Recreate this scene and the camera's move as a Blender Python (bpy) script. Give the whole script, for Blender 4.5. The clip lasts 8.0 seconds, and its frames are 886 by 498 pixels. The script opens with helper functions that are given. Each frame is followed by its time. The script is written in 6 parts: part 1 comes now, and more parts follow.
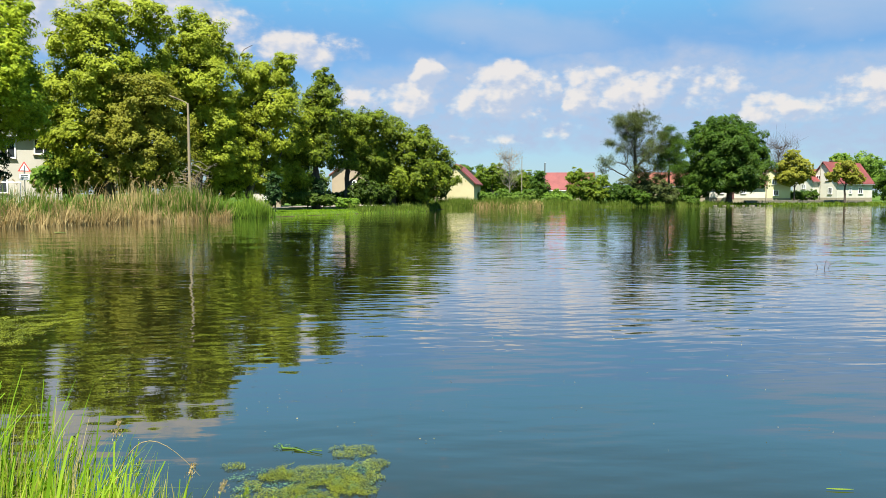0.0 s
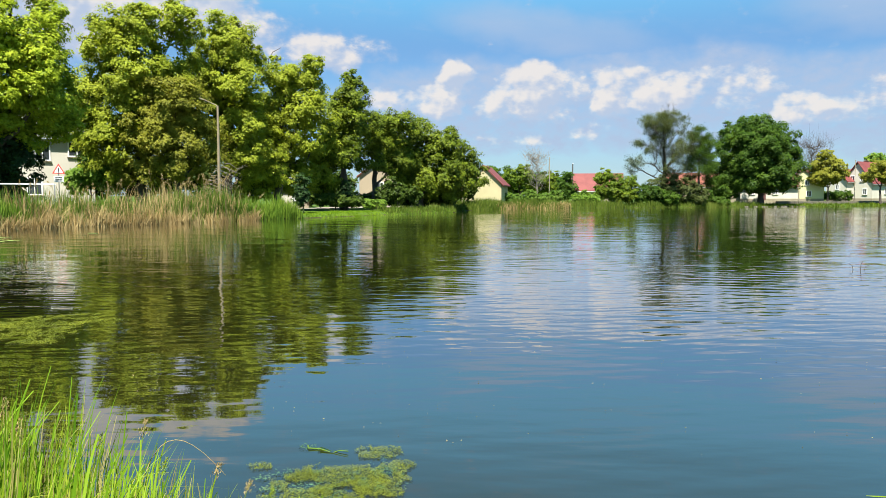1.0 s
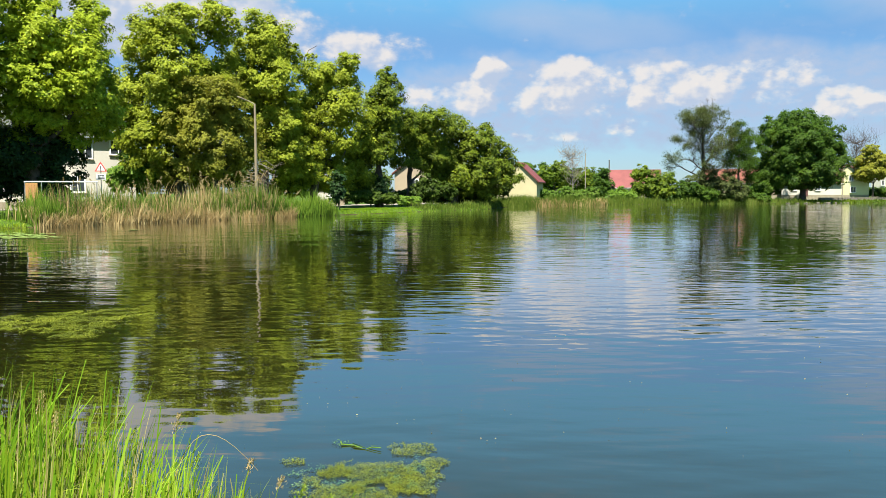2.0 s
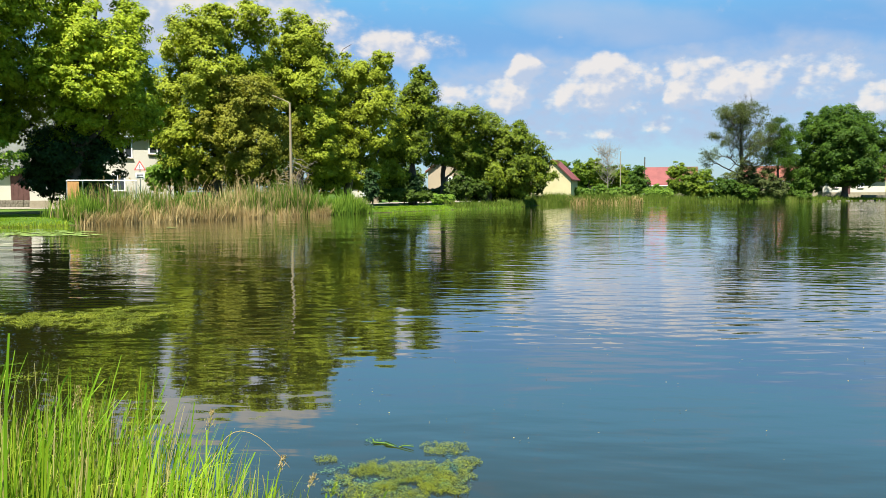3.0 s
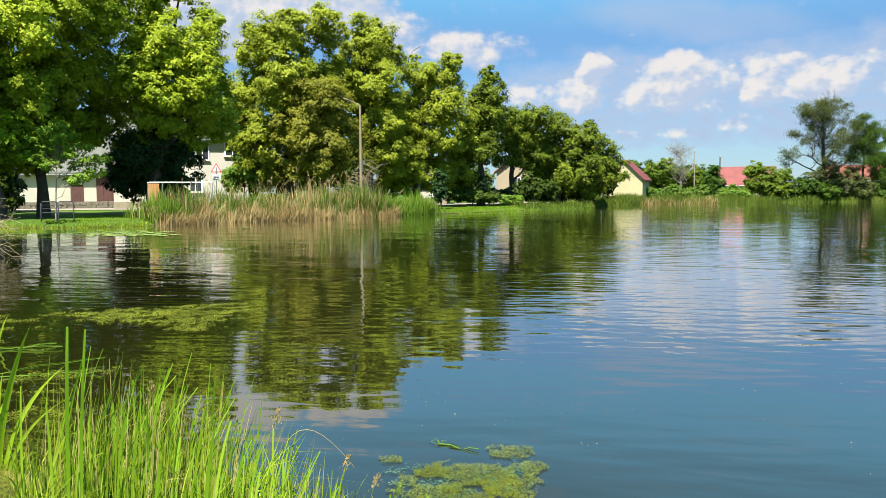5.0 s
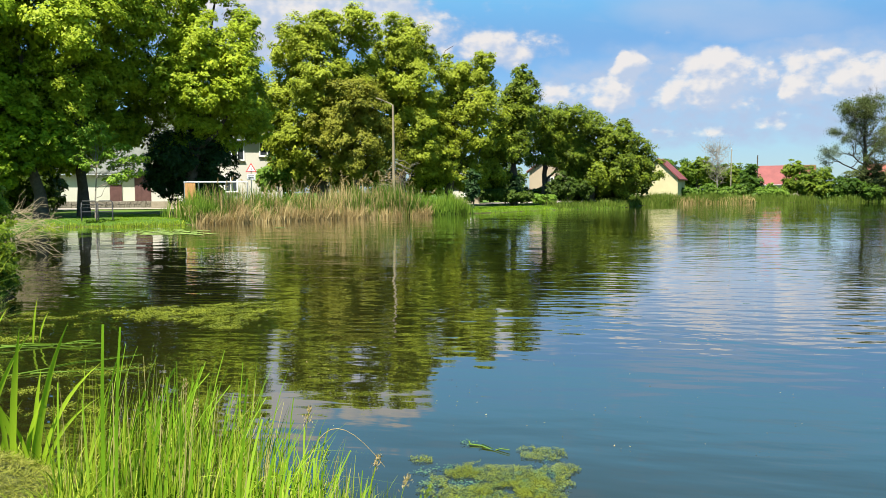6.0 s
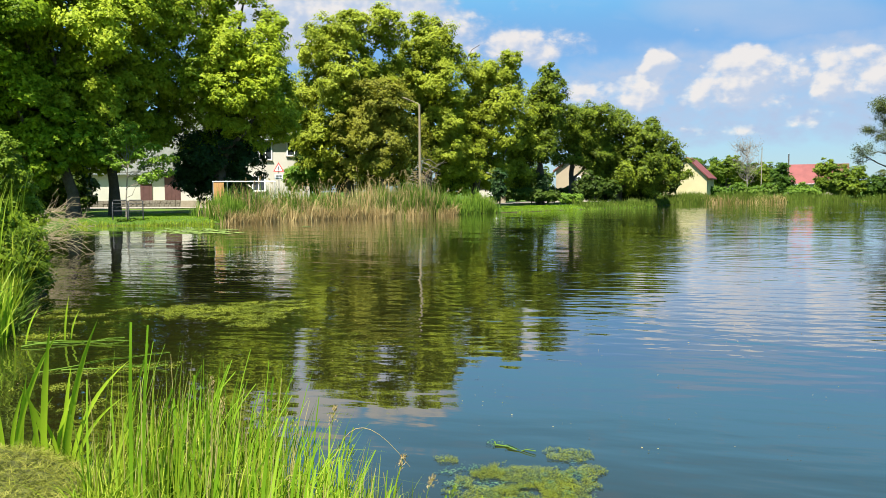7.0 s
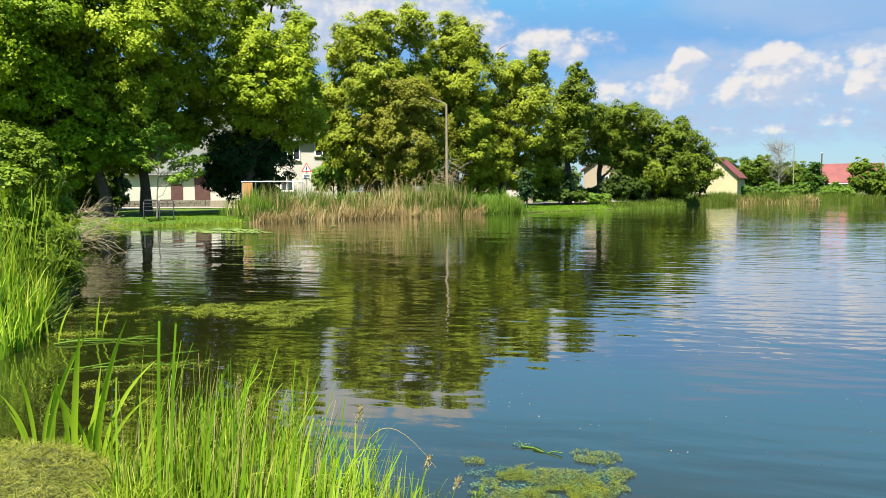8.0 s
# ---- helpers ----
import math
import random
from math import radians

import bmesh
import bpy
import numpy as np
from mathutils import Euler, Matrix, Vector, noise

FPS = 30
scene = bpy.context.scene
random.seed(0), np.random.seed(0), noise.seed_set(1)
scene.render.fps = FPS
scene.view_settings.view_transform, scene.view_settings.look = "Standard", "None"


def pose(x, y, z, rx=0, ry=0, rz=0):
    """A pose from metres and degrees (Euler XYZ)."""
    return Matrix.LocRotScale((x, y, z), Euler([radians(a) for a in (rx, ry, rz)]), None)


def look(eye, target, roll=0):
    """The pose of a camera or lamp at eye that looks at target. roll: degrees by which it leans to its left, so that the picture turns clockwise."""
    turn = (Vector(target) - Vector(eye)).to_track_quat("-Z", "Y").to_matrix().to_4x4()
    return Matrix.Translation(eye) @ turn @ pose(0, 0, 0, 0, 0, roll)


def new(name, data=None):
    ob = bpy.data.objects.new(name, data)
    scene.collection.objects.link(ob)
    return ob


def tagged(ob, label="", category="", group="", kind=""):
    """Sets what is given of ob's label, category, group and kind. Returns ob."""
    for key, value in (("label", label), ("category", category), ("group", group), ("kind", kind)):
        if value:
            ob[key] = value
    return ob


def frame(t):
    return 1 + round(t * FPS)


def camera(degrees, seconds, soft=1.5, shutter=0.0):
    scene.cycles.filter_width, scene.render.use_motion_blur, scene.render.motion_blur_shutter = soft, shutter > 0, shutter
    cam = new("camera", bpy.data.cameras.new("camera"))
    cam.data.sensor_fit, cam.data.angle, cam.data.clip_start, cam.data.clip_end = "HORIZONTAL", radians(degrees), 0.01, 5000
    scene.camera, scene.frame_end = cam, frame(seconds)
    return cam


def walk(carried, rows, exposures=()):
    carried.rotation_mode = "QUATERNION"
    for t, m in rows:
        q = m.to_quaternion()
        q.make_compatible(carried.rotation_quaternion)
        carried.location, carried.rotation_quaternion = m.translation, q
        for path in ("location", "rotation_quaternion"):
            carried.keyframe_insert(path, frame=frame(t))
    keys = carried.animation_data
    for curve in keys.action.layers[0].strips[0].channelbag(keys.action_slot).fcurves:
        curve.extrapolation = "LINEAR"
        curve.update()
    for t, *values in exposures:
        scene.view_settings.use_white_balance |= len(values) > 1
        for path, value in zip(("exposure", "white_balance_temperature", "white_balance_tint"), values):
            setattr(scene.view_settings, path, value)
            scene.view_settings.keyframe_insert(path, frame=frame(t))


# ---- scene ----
# ---- camera ----
cam = camera(60.2, 8.0, soft=0.55)
ROWS = [
    (0.0, 0.000, 0.000, 1.750, 0.00, -4.08, -0.07),
    (0.5, 0.000, 0.027, 1.741, 0.82, -4.04, -0.04),
    (1.0, -0.001, 0.056, 1.733, 2.03, -3.98, 0.02),
    (2.5, 0.003, 0.152, 1.711, 5.92, -4.32, 0.18),
    (3.0, 0.002, 0.168, 1.709, 7.15, -4.34, 0.22),
    (3.5, 0.004, 0.181, 1.707, 8.34, -4.33, 0.22),
    (4.0, 0.005, 0.195, 1.705, 9.57, -4.28, 0.25),
    (4.5, 0.006, 0.209, 1.703, 10.92, -4.26, 0.31),
    (6.0, 0.008, 0.244, 1.701, 14.70, -4.27, 0.38),
    (6.5, 0.007, 0.255, 1.700, 15.72, -4.32, 0.39),
    (7.0, 0.004, 0.266, 1.699, 16.66, -4.31, 0.40),
    (7.5, 0.001, 0.277, 1.698, 17.65, -4.31, 0.40),
    (8.0, -0.002, 0.288, 1.697, 18.67, -4.30, 0.42),
]
walk(cam, [(t, pose(x, y, z, 90 + pitch, roll, yaw)) for t, x, y, z, yaw, pitch, roll in ROWS],
     exposures=[(0.0, 1.5), (8.0, 1.55)])

# ---- sky and sun ----
SUN_AZ, SUN_EL = 184.0, 60.0  # degrees clockwise from +y, and above the horizon
SUN_POWER, SKY_POWER = 5.0, 0.05


class Net:
    """Short hand for node trees."""

    def __init__(self, tree):
        self.t = tree
        tree.nodes.clear()

    def put(self, socket, value):
        if isinstance(value, bpy.types.NodeSocket):
            self.t.links.new(value, socket)
        elif value is not None:
            socket.default_value = value

    def math(self, op, a, b=None, c=None, clamp=False):
        n = self.t.nodes.new("ShaderNodeMath")
        n.operation, n.use_clamp = op, clamp
        for s, v in zip(n.inputs, (a, b, c)):
            self.put(s, v)
        return n.outputs[0]

    def vmath(self, op, a, b=None):
        n = self.t.nodes.new("ShaderNodeVectorMath")
        n.operation = op
        self.put(n.inputs[0], a)
        if b is not None:
            self.put(n.inputs[1], b)
        return n.outputs[0]

    def smooth(self, x, lo, hi, a=0.0, b=1.0):
        n = self.t.nodes.new("ShaderNodeMapRange")
        n.interpolation_type = "SMOOTHSTEP"
        for s, v in zip(n.inputs, (x, lo, hi, a, b)):
            self.put(s, v)
        return n.outputs[0]

    def mix(self, f, a, b, kind="RGBA", blend="MIX"):
        n = self.t.nodes.new("ShaderNodeMix")
        n.data_type, n.blend_type = kind, blend
        socks = [s for s in n.inputs if s.enabled]
        for s, v in zip(socks, (f, a, b)):
            if isinstance(v, tuple) and len(v) == 3:
                v = (*v, 1)
            self.put(s, v)
        return [s for s in n.outputs if s.enabled][0]

    def noise(self, vec, scale, detail=3.0, rough=0.55, dims="3D"):
        n = self.t.nodes.new("ShaderNodeTexNoise")
        n.noise_dimensions = dims
        self.put(n.inputs["Vector"], vec)
        for k, v in (("Scale", scale), ("Detail", detail), ("Roughness", rough)):
            self.put(n.inputs[k], v)
        return n.outputs["Fac"], n.outputs["Color"]

    def coord(self, which="Object"):
        return self.t.nodes.new("ShaderNodeTexCoord").outputs[which]

    def scaled(self, vec, s):
        return self.vmath("MULTIPLY", vec, s)

    def ramp(self, f, stops):
        n = self.t.nodes.new("ShaderNodeValToRGB")
        while len(n.color_ramp.elements) < len(stops):
            n.color_ramp.elements.new(0.5)
        for e, (p, c) in zip(n.color_ramp.elements, stops):
            e.position, e.color = p, (*c, 1)
        self.put(n.inputs[0], f)
        return n.outputs[0]


def build_sky():
    world = bpy.data.worlds.new("sky")
    scene.world = world
    world.use_nodes = True
    k = Net(world.node_tree)
    sky = k.t.nodes.new("ShaderNodeTexSky")
    sky.sky_type, sky.sun_disc = "NISHITA", False
    sky.sun_elevation, sky.sun_rotation = radians(SUN_EL), radians(SUN_AZ)
    sky.air_density, sky.dust_density, sky.ozone_density = 1.0, 0.3, 2.5
    d = k.coord("Generated")
    sep = k.t.nodes.new("ShaderNodeSeparateXYZ")
    k.put(sep.inputs[0], d)
    az = k.math("MULTIPLY", k.math("ARCTAN2", sep.outputs[0], sep.outputs[1]), 57.29578)
    el = k.math("MULTIPLY", k.math("ARCSINE", sep.outputs[2]), 57.29578)
    flat = k.t.nodes.new("ShaderNodeCombineXYZ")
    k.put(flat.inputs[0], az)
    k.put(flat.inputs[1], k.math("MULTIPLY", el, 1.6))
    n1, c1 = k.noise(flat.outputs[0], 0.30, 3.0, 0.5)
    n2, _ = k.noise(flat.outputs[0], 0.85, 4.0, 0.55)
    w1 = k.t.nodes.new("ShaderNodeSeparateXYZ")
    k.put(w1.inputs[0], c1)
    waz, wel = k.math("ADD", az, k.math("MULTIPLY_ADD", w1.outputs[0], 3.4, -1.7)), k.math("ADD", el, k.math("MULTIPLY_ADD", w1.outputs[1], 2.0, -1.0))

    def gathered(puffs, x, y):
        """Puffs of cloud: azimuth, height, half width, half height (degrees), density."""
        total = None
        for a, e, w, h, s in puffs:
            dx = k.math("MULTIPLY_ADD", x, 1 / w, -a / w)
            dy = k.math("MULTIPLY_ADD", y, 1 / h, -e / h)
            r = k.math("ADD", k.math("MULTIPLY", dx, dx), k.math("MULTIPLY", dy, dy))
            m = k.math("MULTIPLY", k.smooth(r, 2.4, 0.0), s)
            total = m if total is None else k.math("MAXIMUM", total, m)
        return total

    def billow(x, y, scale):
        """Round heads, large and small, that swell out of a cloud."""
        at = k.t.nodes.new("ShaderNodeCombineXYZ")
        k.put(at.inputs[0], x)
        k.put(at.inputs[1], k.math("MULTIPLY", y, 1.15))
        n = k.t.nodes.new("ShaderNodeTexVoronoi")
        n.voronoi_dimensions, n.feature = "2D", "SMOOTH_F1"
        k.put(n.inputs["Vector"], at.outputs[0])
        for key, val in (("Scale", scale), ("Smoothness", 0.45), ("Randomness", 0.95)):
            n.inputs[key].default_value = val
        return k.math("SUBTRACT", 0.5, n.outputs["Distance"])

    HEADS = [(-1.2, 8.5, 1.3, 1.25, 1.0), (-2.7, 7.2, 1.9, 1.2, 1.0), (-5.2, 7.2, 2.2, 0.9, 0.62), (4.6, 7.7, 2.9, 2.0, 1.05), (6.8, 8.0, 1.5, 1.4, 0.9), (6.6, 5.9, 1.1, 0.8, 0.8), (2.2, 6.6, 1.6, 1.0, 0.7),
             (11.6, 8.3, 3.0, 0.95, 0.85), (10.1, 7.1, 2.0, 1.6, 0.9), (14.0, 6.9, 2.6, 1.5, 0.95), (3.2, 4.3, 2.6, 0.6, 0.6), (8.6, 4.7, 1.8, 0.7, 0.6), (18.6, 7.6, 3.0, 1.7, 0.62), (22.5, 5.9, 1.3, 0.9, 0.9),
             (25.2, 5.6, 2.4, 0.9, 0.8), (29.0, 6.4, 3.6, 1.4, 0.8), (-20.2, 14.2, 3.4, 3.2, 1.5), (-26.2, 13.6, 4.8, 3.6, 1.4), (-33.0, 14.6, 6.0, 3.4, 1.2), (-11.4, 10.5, 4.2, 1.2, 0.92), (-16.4, 11.6, 3.0, 1.5, 0.9)]

    def heaped(x, y, wx, wy):
        swell = k.math("MULTIPLY_ADD", billow(x, y, 0.30), 0.70, k.math("MULTIPLY_ADD", billow(x, y, 0.75), 0.36, k.math("MULTIPLY", billow(x, y, 1.9), 0.16)))
        return k.math("ADD", gathered(HEADS, wx, wy), k.math("ADD", swell, -0.22))

    # heaped white tops, brighter where they rise towards the sun
    here = heaped(az, el, waz, wel)
    above = heaped(k.math("ADD", az, -0.35), k.math("ADD", el, 0.62), k.math("ADD", waz, -0.35), k.math("ADD", wel, 0.62))
    n5, _ = k.noise(flat.outputs[0], 1.5, 6.0, 0.62)
    here = k.math("ADD", here, k.math("MULTIPLY_ADD", n5, 0.62, -0.31))
    heap = k.math("MULTIPLY", k.smooth(here, 0.0, 0.82), 0.94)
    lit = k.math("MULTIPLY_ADD", k.math("SUBTRACT", here, above), 1.15, 0.46, clamp=True)
    # grey-blue bank under and between them, soft veils and streaks above
    body = k.math("MULTIPLY", k.smooth(k.math("MULTIPLY_ADD", n1, 0.6, gathered([
        (1.5, 6.4, 9.5, 3.0, 0.8), (13.0, 6.4, 10.0, 3.2, 0.8), (27.0, 5.8, 9.0, 3.2, 0.75), (17.8, 8.2, 4.0, 2.0, 0.7), (2.2, 9.0, 2.4, 0.8, 0.7), (-6.0, 6.0, 6.0, 2.0, 0.6)], waz, wel)), 0.30, 0.95), k.math("MULTIPLY_ADD", n2, 1.1, 0.2, clamp=True))
    lean = k.math("MULTIPLY_ADD", az, 0.14, wel)
    vx, vy = k.math("MULTIPLY_ADD", waz, 1 / 8.0, -5.6 / 8.0), k.math("MULTIPLY_ADD", lean, 1 / 1.7, -12.6 / 1.7)
    fan = k.smooth(k.math("ADD", k.math("MULTIPLY", vx, vx), k.math("MULTIPLY", vy, vy)), 1.6, 0.0)
    ux, uy = k.math("MULTIPLY_ADD", waz, 1 / 7.0, -28.0 / 7.0), k.math("MULTIPLY_ADD", wel, 1 / 2.2, -12.8 / 2.2)
    fan2 = k.smooth(k.math("ADD", k.math("MULTIPLY", ux, ux), k.math("MULTIPLY", uy, uy)), 1.7, 0.0)
    st = k.t.nodes.new("ShaderNodeCombineXYZ")
    k.put(st.inputs[0], k.math("MULTIPLY", az, 0.3))
    k.put(st.inputs[1], k.math("MULTIPLY_ADD", el, 1.1, k.math("MULTIPLY", az, 0.12)))
    n3, _ = k.noise(st.outputs[0], 0.28, 4.0, 0.55)
    veil = k.math("MULTIPLY", k.math("MAXIMUM", k.math("MAXIMUM", fan, fan2), k.math("MULTIPLY", k.smooth(n3, 0.52, 0.78), 0.6)), k.math("MULTIPLY_ADD", n3, 0.9, 0.12))
    bank = k.math("MAXIMUM", body, k.math("MULTIPLY", k.smooth(wel, 7.0, 1.5), 0.34))
    # clouds go on round the rest of the sky
    n4, _ = k.noise(d, 3.2, 6.0, 0.6)
    away = k.smooth(k.math("ABSOLUTE", k.math("ADD", az, 5.0)), 38.0, 55.0)
    high = k.smooth(el, 16.0, 24.0)
    rest = k.math("MULTIPLY", k.smooth(n4, 0.54, 0.72), k.math("MULTIPLY", k.math("MAXIMUM", away, high), 0.7))
    cover = k.math("MAXIMUM", k.math("MAXIMUM", heap, rest), k.math("MAXIMUM", veil, bank), clamp=True)
    shade = k.math("MULTIPLY", k.smooth(heap, 0.15, 0.9), k.math("MULTIPLY_ADD", k.smooth(lit, 0.2, 0.85), 0.85, 0.15), clamp=True)
    colour = k.mix(shade, (3.2, 4.0, 5.4), (6.15, 5.85, 5.65))
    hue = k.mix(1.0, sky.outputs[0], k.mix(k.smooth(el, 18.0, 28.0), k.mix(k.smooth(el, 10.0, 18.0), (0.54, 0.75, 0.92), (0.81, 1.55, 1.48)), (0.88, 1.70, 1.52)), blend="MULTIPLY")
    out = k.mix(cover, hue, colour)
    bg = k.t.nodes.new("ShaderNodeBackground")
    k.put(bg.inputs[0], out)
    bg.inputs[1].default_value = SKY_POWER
    o = k.t.nodes.new("ShaderNodeOutputWorld")
    k.t.links.new(bg.outputs[0], o.inputs[0])


build_sky()
sun = new("sun", bpy.data.lights.new("sun", "SUN"))
sun.data.energy, sun.data.angle, sun.data.color = SUN_POWER, radians(0.53), (1.0, 0.95, 0.86)
_a, _e = radians(SUN_AZ), radians(SUN_EL)
sun.matrix_world = look((0, 0, 60), Vector((0, 0, 60)) - Vector((math.sin(_a) * math.cos(_e), math.cos(_a) * math.cos(_e), math.sin(_e))))

# ---- materials ----


def finish(k, shader):
    o = k.t.nodes.new("ShaderNodeOutputMaterial")
    k.t.links.new(shader, o.inputs[0])


def base_material(name):
    m = bpy.data.materials.new(name)
    m.use_nodes = True
    return m, Net(m.node_tree)


def principled(k, colour, rough=0.8, metal=0.0, bump=None, strength=0.3, dist=0.02, spec=0.5):
    p = k.t.nodes.new("ShaderNodeBsdfPrincipled")
    k.put(p.inputs["Base Color"], (*colour, 1) if isinstance(colour, tuple) and len(colour) == 3 else colour)
    k.put(p.inputs["Roughness"], rough)
    k.put(p.inputs["Metallic"], metal)
    k.put(p.inputs["Specular IOR Level"], spec)
    if bump is not None:
        b = k.t.nodes.new("ShaderNodeBump")
        b.inputs["Strength"].default_value, b.inputs["Distance"].default_value = strength, dist
        k.put(b.inputs["Height"], bump)
        k.t.links.new(b.outputs[0], p.inputs["Normal"])
    return p.outputs[0]


def surface(name, c1, c2, scale=2.0, fine=25.0, rough=0.8, metal=0.0, strength=0.3, dist=0.01, spec=0.5, grime=None):
    """A mottled surface: two colours at a coarse and a fine scale, with relief."""
    m, k = base_material(name)
    v = k.coord()
    a, _ = k.noise(v, scale, 4.0)
    b, _ = k.noise(v, fine, 4.0, 0.65)
    f = k.smooth(k.math("MULTIPLY_ADD", b, 0.5, k.math("MULTIPLY", a, 0.5)), 0.36, 0.64)
    col = k.mix(f, c1, c2)
    if grime:
        g, _ = k.noise(k.scaled(v, (1.0, 1.0, 0.25)), scale * 0.7, 5.0, 0.65)
        col = k.mix(k.smooth(g, 0.52, 0.75, 0.0, 0.7), col, grime)
    finish(k, principled(k, col, rough, metal, b, strength, dist, spec))
    return m


def foliage(name, dark, mid, light, through_light=0.40, patch=0.35, rough=0.5):
    """Leaves: every leaf its own tint, larger patches fresher or duller, some light passing through."""
    m, k = base_material(name)
    geo = k.t.nodes.new("ShaderNodeNewGeometry")
    a, _ = k.noise(k.coord(), patch, 3.0)
    f = k.math("MULTIPLY_ADD", geo.outputs["Random Per Island"], 0.6, k.math("MULTIPLY_ADD", a, 1.3, -0.45), clamp=True)
    col = k.ramp(f, [(0.05, dark), (0.5, mid), (0.95, light)])
    p = principled(k, col, 0.5, spec=0.11)
    tr = k.t.nodes.new("ShaderNodeBsdfTranslucent")
    k.put(tr.inputs[0], k.mix(1.0, col, (1.25, 1.2, 0.6), blend="MULTIPLY"))
    mx = k.t.nodes.new("ShaderNodeMixShader")
    mx.inputs[0].default_value = through_light
    k.t.links.new(p, mx.inputs[1])
    k.t.links.new(tr.outputs[0], mx.inputs[2])
    finish(k, mx.outputs[0])
    return m


def water_material():
    m, k = base_material("pond_water")
    v = k.coord()
    wob, _ = k.noise(v, 0.07, 2.0)
    # a slow swell, ripples across the pond and finer wavelets on them, in metres
    bent = k.vmath("ADD", v, k.scaled(k.noise(v, 0.25, 1.0)[1], (1.6, 1.6, 0.0)))
    r0, _ = k.noise(k.scaled(bent, (0.6, 1.0, 1.0)), 0.55, 1.0, 0.5)
    rm, _ = k.noise(k.scaled(bent, (0.6, 1.2, 1.0)), 1.4, 1.0, 0.5)
    r1, _ = k.noise(k.scaled(bent, (0.6, 1.3, 1.0)), 3.4, 1.0, 0.5)
    r2, _ = k.noise(k.scaled(v, (0.5, 1.4, 1.0)), 9.0, 1.0, 0.5)
    # long low wave trains that cross the open water, and the lee of the bank
    def train(turn, scale, bend, soft):
        w = k.t.nodes.new("ShaderNodeTexWave")
        w.wave_type, w.bands_direction, w.wave_profile = "BANDS", "Y", "SIN"
        at = k.t.nodes.new("ShaderNodeVectorRotate")
        at.rotation_type = "Z_AXIS"
        k.put(at.inputs["Vector"], k.scaled(v, (1.0, 1.0, 0.0)))
        at.inputs["Angle"].default_value = radians(turn)
        k.put(w.inputs["Vector"], at.outputs[0])
        for key, val in (("Scale", scale), ("Distortion", bend), ("Detail", 1.0), ("Detail Scale", soft)):
            w.inputs[key].default_value = val
        return w.outputs["Fac"]

    sep = k.t.nodes.new("ShaderNodeSeparateXYZ")
    k.put(sep.inputs[0], v)
    lee = k.smooth(sep.outputs[1], 4.5, 9.5, 0.62, 1.0)
    calm = k.math("MULTIPLY", k.smooth(wob, 0.36, 0.62, 0.35, 1.0), lee)
    trains = k.math("MULTIPLY_ADD", train(-14, 1.15, 5.0, 0.35), 0.0013, k.math("MULTIPLY", train(11, 0.62, 6.0, 0.25), 0.0021))
    h = k.math("MULTIPLY_ADD", r1, 0.0055, k.math("MULTIPLY_ADD", r2, 0.0016, trains))
    h = k.math("MULTIPLY_ADD", k.math("MULTIPLY_ADD", rm, 0.008, h), calm, k.math("MULTIPLY", r0, 0.027))
    murk, _ = k.noise(v, 0.35, 3.0)
    col = k.mix(murk, (0.0095, 0.0092, 0.0022), (0.0130, 0.0130, 0.0034))
    p = k.t.nodes.new("ShaderNodeBsdfPrincipled")
    k.put(p.inputs["Base Color"], col)
    for key, val in (("Roughness", 0.02), ("IOR", 1.33), ("Specular IOR Level", 0.5), ("Coat Weight", 1.0), ("Coat IOR", 1.33), ("Coat Roughness", 0.02)):
        k.put(p.inputs[key], val)
    b = k.t.nodes.new("ShaderNodeBump")
    b.inputs["Strength"].default_value, b.inputs["Distance"].default_value = 1.0, 1.0
    k.put(b.inputs["Height"], h)
    k.t.links.new(b.outputs[0], p.inputs["Normal"])
    k.t.links.new(b.outputs[0], p.inputs["Coat Normal"])
    finish(k, p.outputs[0])
    return m


def ground_material():
    m, k = base_material("meadow_ground")
    v = k.coord()
    a, _ = k.noise(v, 0.12, 4.0)
    b, _ = k.noise(v, 6.0, 5.0, 0.7)
    col = k.mix(k.smooth(a, 0.4, 0.62), (0.05, 0.095, 0.012), (0.085, 0.14, 0.018))
    col = k.mix(k.smooth(b, 0.5, 0.75, 0.0, 0.6), col, (0.09, 0.075, 0.035))
    z = k.t.nodes.new("ShaderNodeSeparateXYZ")
    k.put(z.inputs[0], v)
    col = k.mix(k.smooth(z.outputs[2], 0.10, 0.0), col, (0.045, 0.036, 0.016))
    finish(k, principled(k, col, 0.9, 0.0, b, 0.6, 0.04, 0.1))
    return m


M = {}
M["water"] = water_material()
M["ground"] = ground_material()
M["lime"] = foliage("lime_leaves", (0.115, 0.148, 0.010), (0.235, 0.28, 0.020), (0.36, 0.405, 0.04))
M["olive"] = foliage("olive_leaves", (0.108, 0.12, 0.011), (0.20, 0.205, 0.022), (0.29, 0.29, 0.04))
M["maple"] = foliage("dark_leaves", (0.0665, 0.119, 0.00484), (0.167, 0.249, 0.00968), (0.303, 0.387, 0.0182))
# darker copy for the limes and chestnut in shade: dimness put into the colour
M["shady"] = foliage("shaded_crown_leaves", (0.0329, 0.0566, 0.00366), (0.0914, 0.128, 0.00731), (0.192, 0.238, 0.0146), 0.24)
# brighter copy for the sunlit lime and maple: sunlight put into the colour
M["sunny"] = foliage("sunlit_crown_leaves", (0.135, 0.19, 0.010), (0.29, 0.365, 0.022), (0.43, 0.48, 0.042), 0.42)
M["oak"] = foliage("oak_leaves", (0.0234, 0.0585, 0.00638), (0.0489, 0.098, 0.00851), (0.0904, 0.154, 0.0149))
